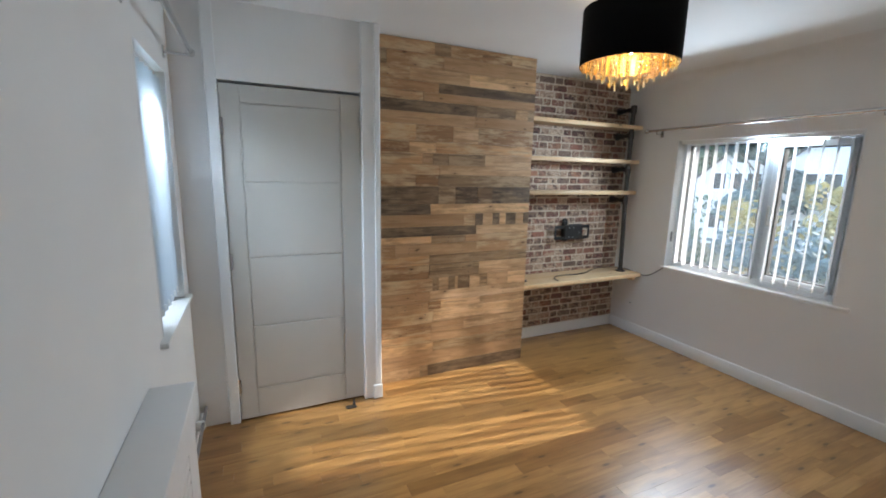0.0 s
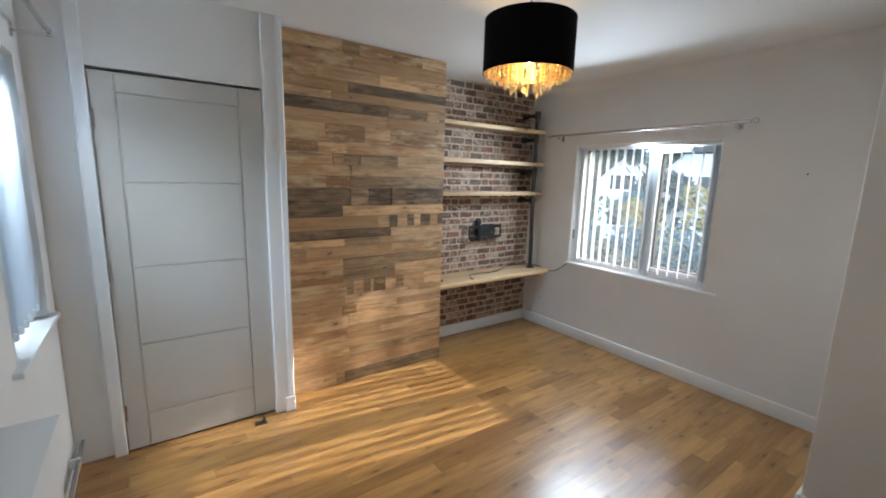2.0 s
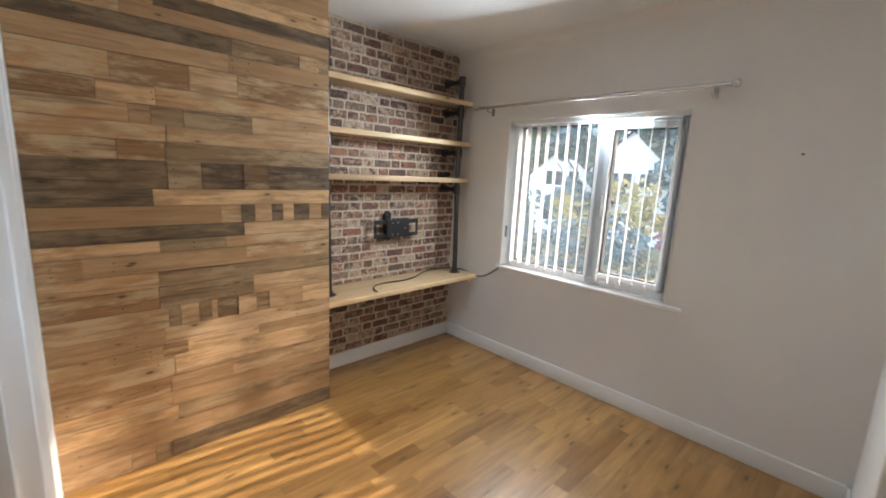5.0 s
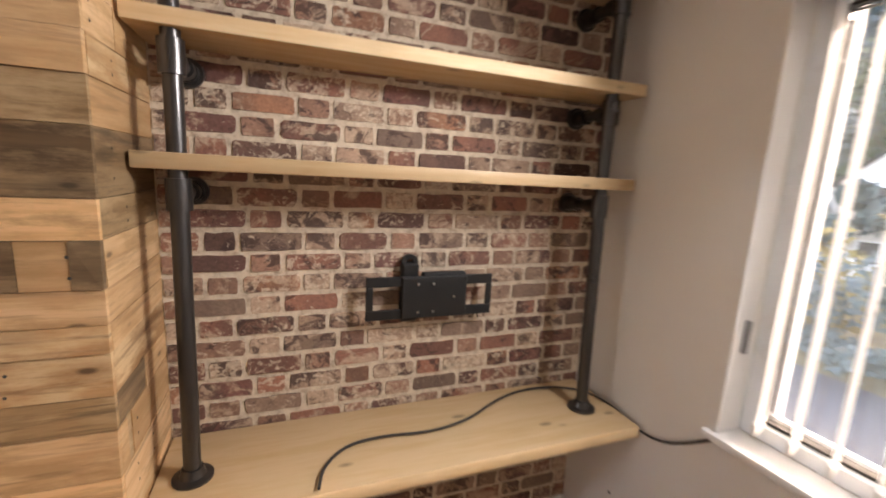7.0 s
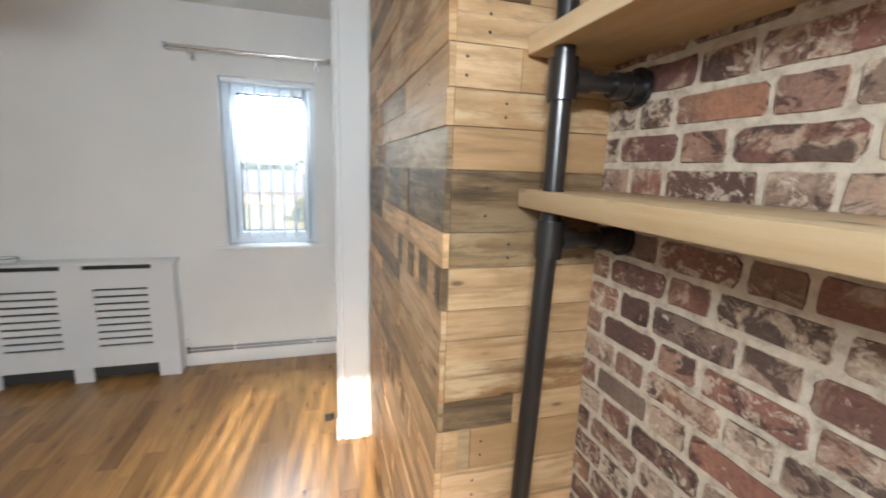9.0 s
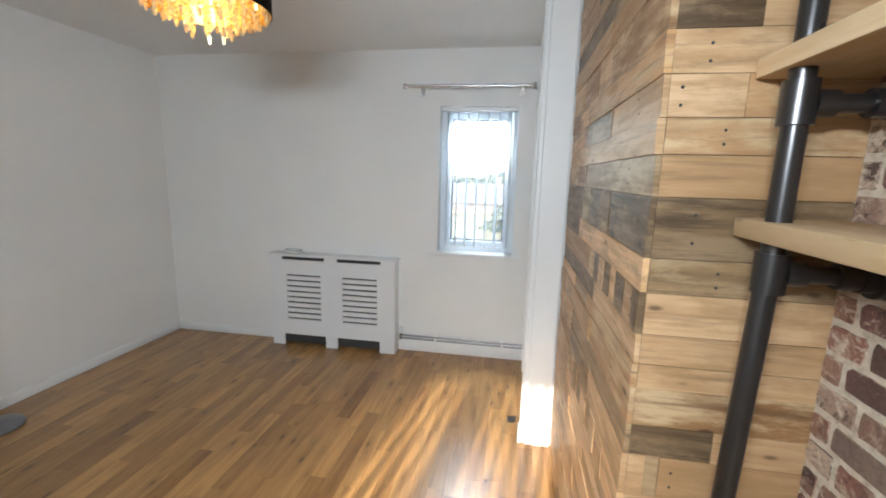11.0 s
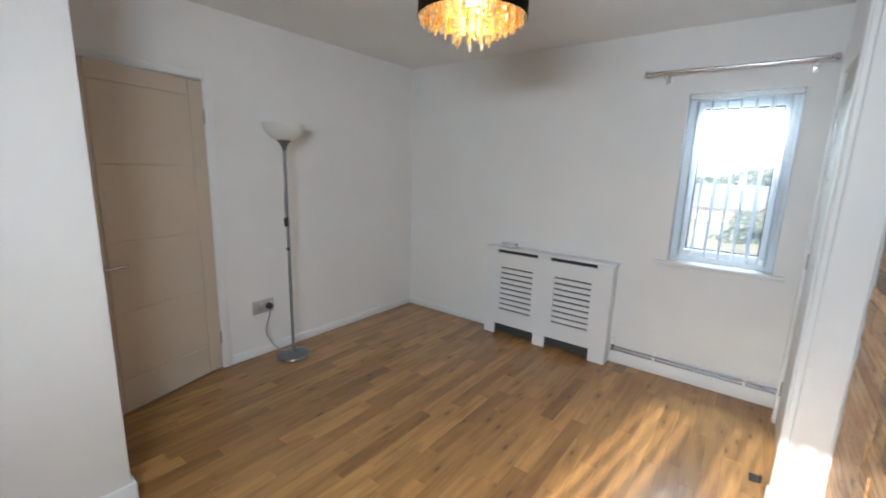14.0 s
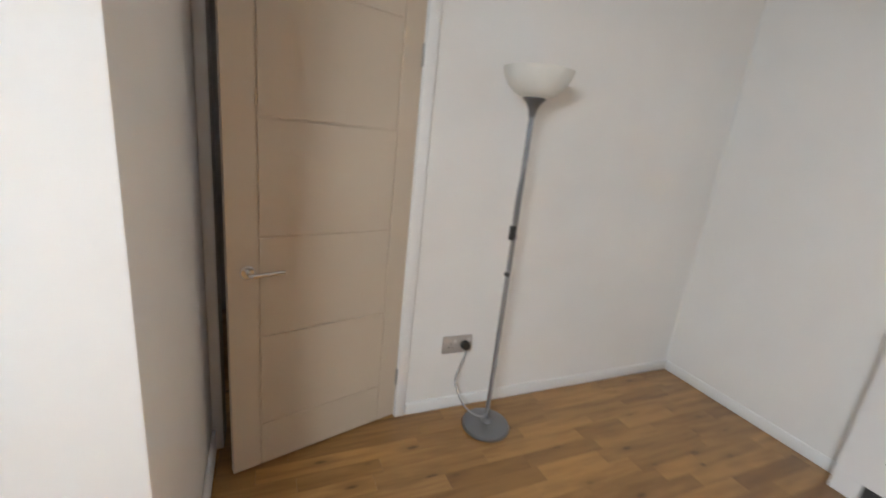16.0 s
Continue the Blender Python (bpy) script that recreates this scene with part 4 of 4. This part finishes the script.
for i, (x, y, h, s, c, tk) in enumerate(((18.5, 7.6, 4.0, 1.7, "yellow", False), (18.0, 5.6, 3.9, 1.3, "red", False), (18.5, 10.2, 3.6, 1.7, "yellow", False), (18.0, 3.2, 3.4, 1.6, "yellow", False),
                                         (18.0, 13.0, 3.0, 1.8, "green", False), (40.0, 9.0, 13.5, 4.5, "blue", True), (40.0, 18.0, 14.5, 4.5, "green", True), (40.0, 0.5, 13.0, 4.5, "blue", True),
                                         (42.0, 28.0, 14.0, 4.5, "green", True), (27.0, 15.2, 7.5, 2.2, "blue", True), (28.0, 8.5, 9.5, 2.6, "blue", True))):
    tree((x, y, G), h, s, c, 10 + i, {"yellow": "yellow leaved garden shrub", "red": "red leaved garden shrub", "green": "green leafy growth by the street", "blue": "tall dark green tree behind the houses"}[c], 2600 if tk else 900, 0.3 if tk else 0.16, tk)
for i, y in enumerate((-3, -0.5, 2, 4.5, 7, 9.5, 12)):
    tree((15.6, y, G), 2.5, 1.5, "blue", 40 + i, "blue green garden hedge", 900, 0.13, False)
for i, (x, y) in enumerate(((-30, 2), (-32, 9), (-34, -6), (-31, 16), (-36, -14), (-33, 24))):
    tree((x, y, G - 1.5), 3.0 + 0.5 * (i % 3), 1.8, "far", 60 + i, "green tree beyond the gardens", 3500, 0.15, True)


# ---- wall cladding, bricks and floor strips ----
def plank_mesh(mat, seed):
    rng = random.Random(seed)
    bm = boxed((0, 0, 0), (1, 1, 1))
    for v in bm.verts:
        v.co.y += rng.uniform(-0.1, 0.1) if v.co.y < 0.5 else 0
    return mesh_of("plank", bm, mat, 0)


PM = [[plank_mesh(m, 7 * i + k) for k in range(3)] for i, m in enumerate((P_LIGHT, P_TAN, P_GREY, P_DARK))]
chim = bpy.data.objects["wall_chimney"]
ZR = (0.0, 0.089, 0.196, 0.272, 0.344, 0.427, 0.531, 0.592, 0.674, 0.774, 0.875, 0.948, 1.035, 1.09, 1.158, 1.248, 1.322, 1.447, 1.53, 1.60, 1.68, 1.76, 1.87, 1.95, 2.025, 2.085, 2.15, 2.235, 2.33, H - 0.003)
# boards row by row from the floor: letters of wood with the x at which each board ends (l pale, t tan, g grey brown, d dark)
FRONT = ("l1.40 l1.496 g1.563 d2.42", "l1.75 l2.42", "l1.60 g2.42", "t1.58 l2.42", "t1.58 l1.86 l2.42", "t1.60 l2.42", "l1.556 t1.66 l2.0 l2.42", "l1.57 l2.42",
         "t1.589 g1.64 l1.72 g1.774 l1.80 g1.90 l1.99 g2.06 l2.14 l2.25 l2.42", "t1.56 g1.98 l2.42", "t1.56 g2.42", "t1.30 l1.95 t2.42", "l1.574 g1.855 t2.42", "d1.945 l2.42",
         "l1.838 t1.933 d2.0 l2.084 d2.147 l2.206 d2.298 l2.372 d2.42", "d1.564 l2.42", "d1.624 g1.761 d1.95 g2.073 d2.42", "t1.45 t1.62 g2.42", "t1.63 l2.42",
         "t1.5 l1.578 g1.70 g2.0 l2.42", "t1.40 l1.60 t2.42", "t1.45 t1.734 l1.938 t2.42", "l1.9 l2.42", "d1.919 g2.25 l2.36 g2.42", "t1.5 l2.42", "t1.615 d2.42",
         "t1.4 l1.85 l2.42", "g1.24 t1.65 l2.42", "t1.58 g1.70 t1.95 t2.2 t2.42")
# the same for the return of the chimney breast, with the y at which each board ends
RETURN = ("l3.66", "l3.48 t3.66", "t3.66", "l3.66", "l3.45 g3.66", "t3.66", "l3.66", "t3.5 l3.66", "l3.66", "l3.35 g3.38 l3.66", "d3.48 l3.66", "t3.66", "l3.66", "l3.66",
          "l3.66", "g3.66", "d3.66", "l3.66", "t3.66", "l3.45 t3.66", "l3.66", "d3.46 l3.66", "l3.66", "t3.66", "l3.5 t3.66", "g3.66", "t3.66", "l3.66", "t3.66")
rng = random.Random(21)


def boards(row):
    return [("ltgd".index(w[0]), float(w[1:])) for w in row.split()]


for front, back, za, zb in zip(FRONT, RETURN, ZR, ZR[1:]):
    x = XP0 + 0.017
    for tone, e in boards(front):
        proud = rng.uniform(0.011, 0.016)
        ob = new("plank", PM[tone][rng.randrange(3)])
        ob.parent = chim
        ob.matrix_basis = Matrix.LocRotScale((x + 0.0006, YP + 0.0135 - proud, za + 0.0008), None, (e - x - 0.0012, proud, zb - za - 0.0016))
        x = e
    y = YP + 0.014
    for tone, e in boards(back):
        proud = rng.uniform(0.012, 0.0145)
        ob = new("plank", PM[tone][rng.randrange(3)])
        ob.parent = chim
        ob.matrix_basis = Matrix.Translation((XP1 - 0.0138 + proud, y + 0.0006, za + 0.0008)) @ Matrix.Rotation(radians(90), 4, "Z") @ Matrix.Diagonal((e - y - 0.0012, proud, zb - za - 0.0016, 1))
        y = e
NAIL = mesh_of("nail_hole", turned([(0, 0), (0.0035, 0), (0.0, 0.0012)], 6), DARK, 0)
for _ in range(64):
    k = rng.randrange(len(ZR) - 1)
    x, y, front = rng.uniform(XP0 + 0.05, 2.39), rng.uniform(YP + 0.03, YB - 0.05), rng.random() < 0.6
    for f in (0.27, 0.7):
        z = ZR[k] + (ZR[k + 1] - ZR[k]) * (f + rng.uniform(-0.05, 0.05))
        ob = new("nail_hole", NAIL)
        ob.parent = chim
        ob.matrix_basis = pose(x + rng.uniform(-0.006, 0.006), YP - 0.0026, z, 90) if front else pose(XP1 + 0.0008, y, z, 0, 90)


def brick_outline(rng):
    """An uneven brick front with small chipped corners, in the unit square."""
    cx, cz = rng.uniform(0.02, 0.055), rng.uniform(0.07, 0.2)
    ring = ((cx, 0), (0.35, 0), (0.68, 0), (1 - cx, 0), (1, cz), (1, 0.5), (1, 1 - cz), (1 - cx, 1), (0.66, 1), (0.32, 1), (cx, 1), (0, 1 - cz), (0, 0.5), (0, cz))
    pts = []
    for u, v in ring:
        ju, jv = rng.uniform(0, 0.03), rng.uniform(0, 0.075)
        pts.append((u + (ju if u < 0.5 else -ju), v + (jv if v < 0.5 else -jv)))
    return pts


def add_brick(bm, pts, x, z, w, h, d, y):
    back = [bm.verts.new((x + min(1, max(0, u)) * w, y, z + min(1, max(0, v)) * h)) for u, v in pts]
    front = [bm.verts.new((x + (0.5 + (u - 0.5) * 0.985) * w, y - d, z + (0.5 + (v - 0.5) * 0.965) * h)) for u, v in pts]
    bm.faces.new(front[::-1])
    for i in range(len(pts)):
        j = (i + 1) % len(pts)
        bm.faces.new((back[i], back[j], front[j], front[i]))


# Brick-print wallpaper, rebuilt here as thin raised pieces.
rng = random.Random(5)
# a repeat of eight courses, each of stretcher, header, stretcher, header: letters of the brick's kind
COURSES = ("MTRT", "CTOC", "GTRC", "CRDC", "MCGT", "RCRT", "MRCO", "RTGC")
WIDE = (0.146, 0.080, 0.159, 0.080)
PITCH, JOINT, REPEAT = 0.062, 0.010, 0.505
SHAPES = {}
for key in BRICKS:
    SHAPES[key] = []
    for _ in range(5):
        b = bmesh.new()
        add_brick(b, brick_outline(rng), 0, 0, 1, 1, 1, 0)
        bmesh.ops.recalc_face_normals(b, faces=b.faces)
        SHAPES[key].append(mesh_of("brick", b, BRICKS[key], 40))
rest = {key: bmesh.new() for key in BRICKS}
made = 0
for k in range(37):
    z1 = 1.337 + (k - 19) * PITCH
    z0 = z1 - PITCH + rng.uniform(0.008, 0.011)
    if z1 < SK + 0.01 or z0 > H - 0.02:
        continue
    z0, z1 = max(z0, SK + 0.002), min(z1, H - 0.003)
    course = COURSES[(24 - k) % 8]
    x, i = 2.484 - REPEAT - (0.126 if k % 2 else 0.0) + rng.uniform(-0.01, 0.01), 0
    while x < XE - 0.01:
        w = WIDE[i % 4] + rng.uniform(-0.006, 0.006)
        a, b = max(x, XP1 + 0.002), min(x + w, XE - 0.002)
        if b - a > 0.02:
            d = rng.uniform(0.0022, 0.0042)
            kind = course[i % 4] if rng.random() < 0.85 else rng.choice("MTRCGDO")
            if 0.6 < z0 < 1.99 and a < 3.62 and made < 300:
                ob = new("brick", SHAPES[kind][rng.randrange(5)])
                ob.parent = wall_north
                ob.matrix_basis = Matrix.LocRotScale((a, YB - 0.0002, z0), None, (b - a, d, z1 - z0))
                made += 1
            else:
                add_brick(rest[kind], brick_outline(rng), a, z0, b - a, z1 - z0, d, YB - 0.0002)
        x += w + JOINT + rng.uniform(-0.002, 0.002)
        i += 1
for key, bm in rest.items():
    bmesh.ops.recalc_face_normals(bm, faces=bm.faces)
    tagged(part("brickwork", bm, BRICKS[key], wall_north), "", "", "", "stuff")

# oak strips, laid along x
SM = []
for s in range(5):
    b = boxed((0, 0, -1), (1, 1, 0))
    SM.append(mesh_of("floorboard", b, OAK, 0))
rng = random.Random(12)
rest = bmesh.new()
pitch, made = 0.084, 0
y = -1.5
while y < YB:
    x = -rng.uniform(0, 0.5)
    while x < XE:
        ln = rng.uniform(0.26, 0.75)
        a, b = max(x, 0.0 if y > -0.1 else 1.1), min(x + ln, XE)
        c, d = y, min(y + pitch, YB)
        if b - a > 0.01 and not (y > YC + 0.02 and x < XP0 and b < XP0):
            if y > 1.0 and made < 300:
                ob = new("floorboard", SM[made % 5])
                ob.parent = floor
                ob.matrix_basis = Matrix.LocRotScale((a + 0.0003, c + 0.0003, rng.uniform(-0.0004, 0)), None, (b - a - 0.0006, d - c - 0.0006, 0.012))
                made += 1
            else:
                box(rest, (a + 0.0003, c + 0.0003, -0.012), (b - 0.0003, d - 0.0003, rng.uniform(-0.0004, 0)))
        x += ln
    y += pitch
tagged(part("floor_strips", rest, OAK, floor), "", "", "", "stuff")
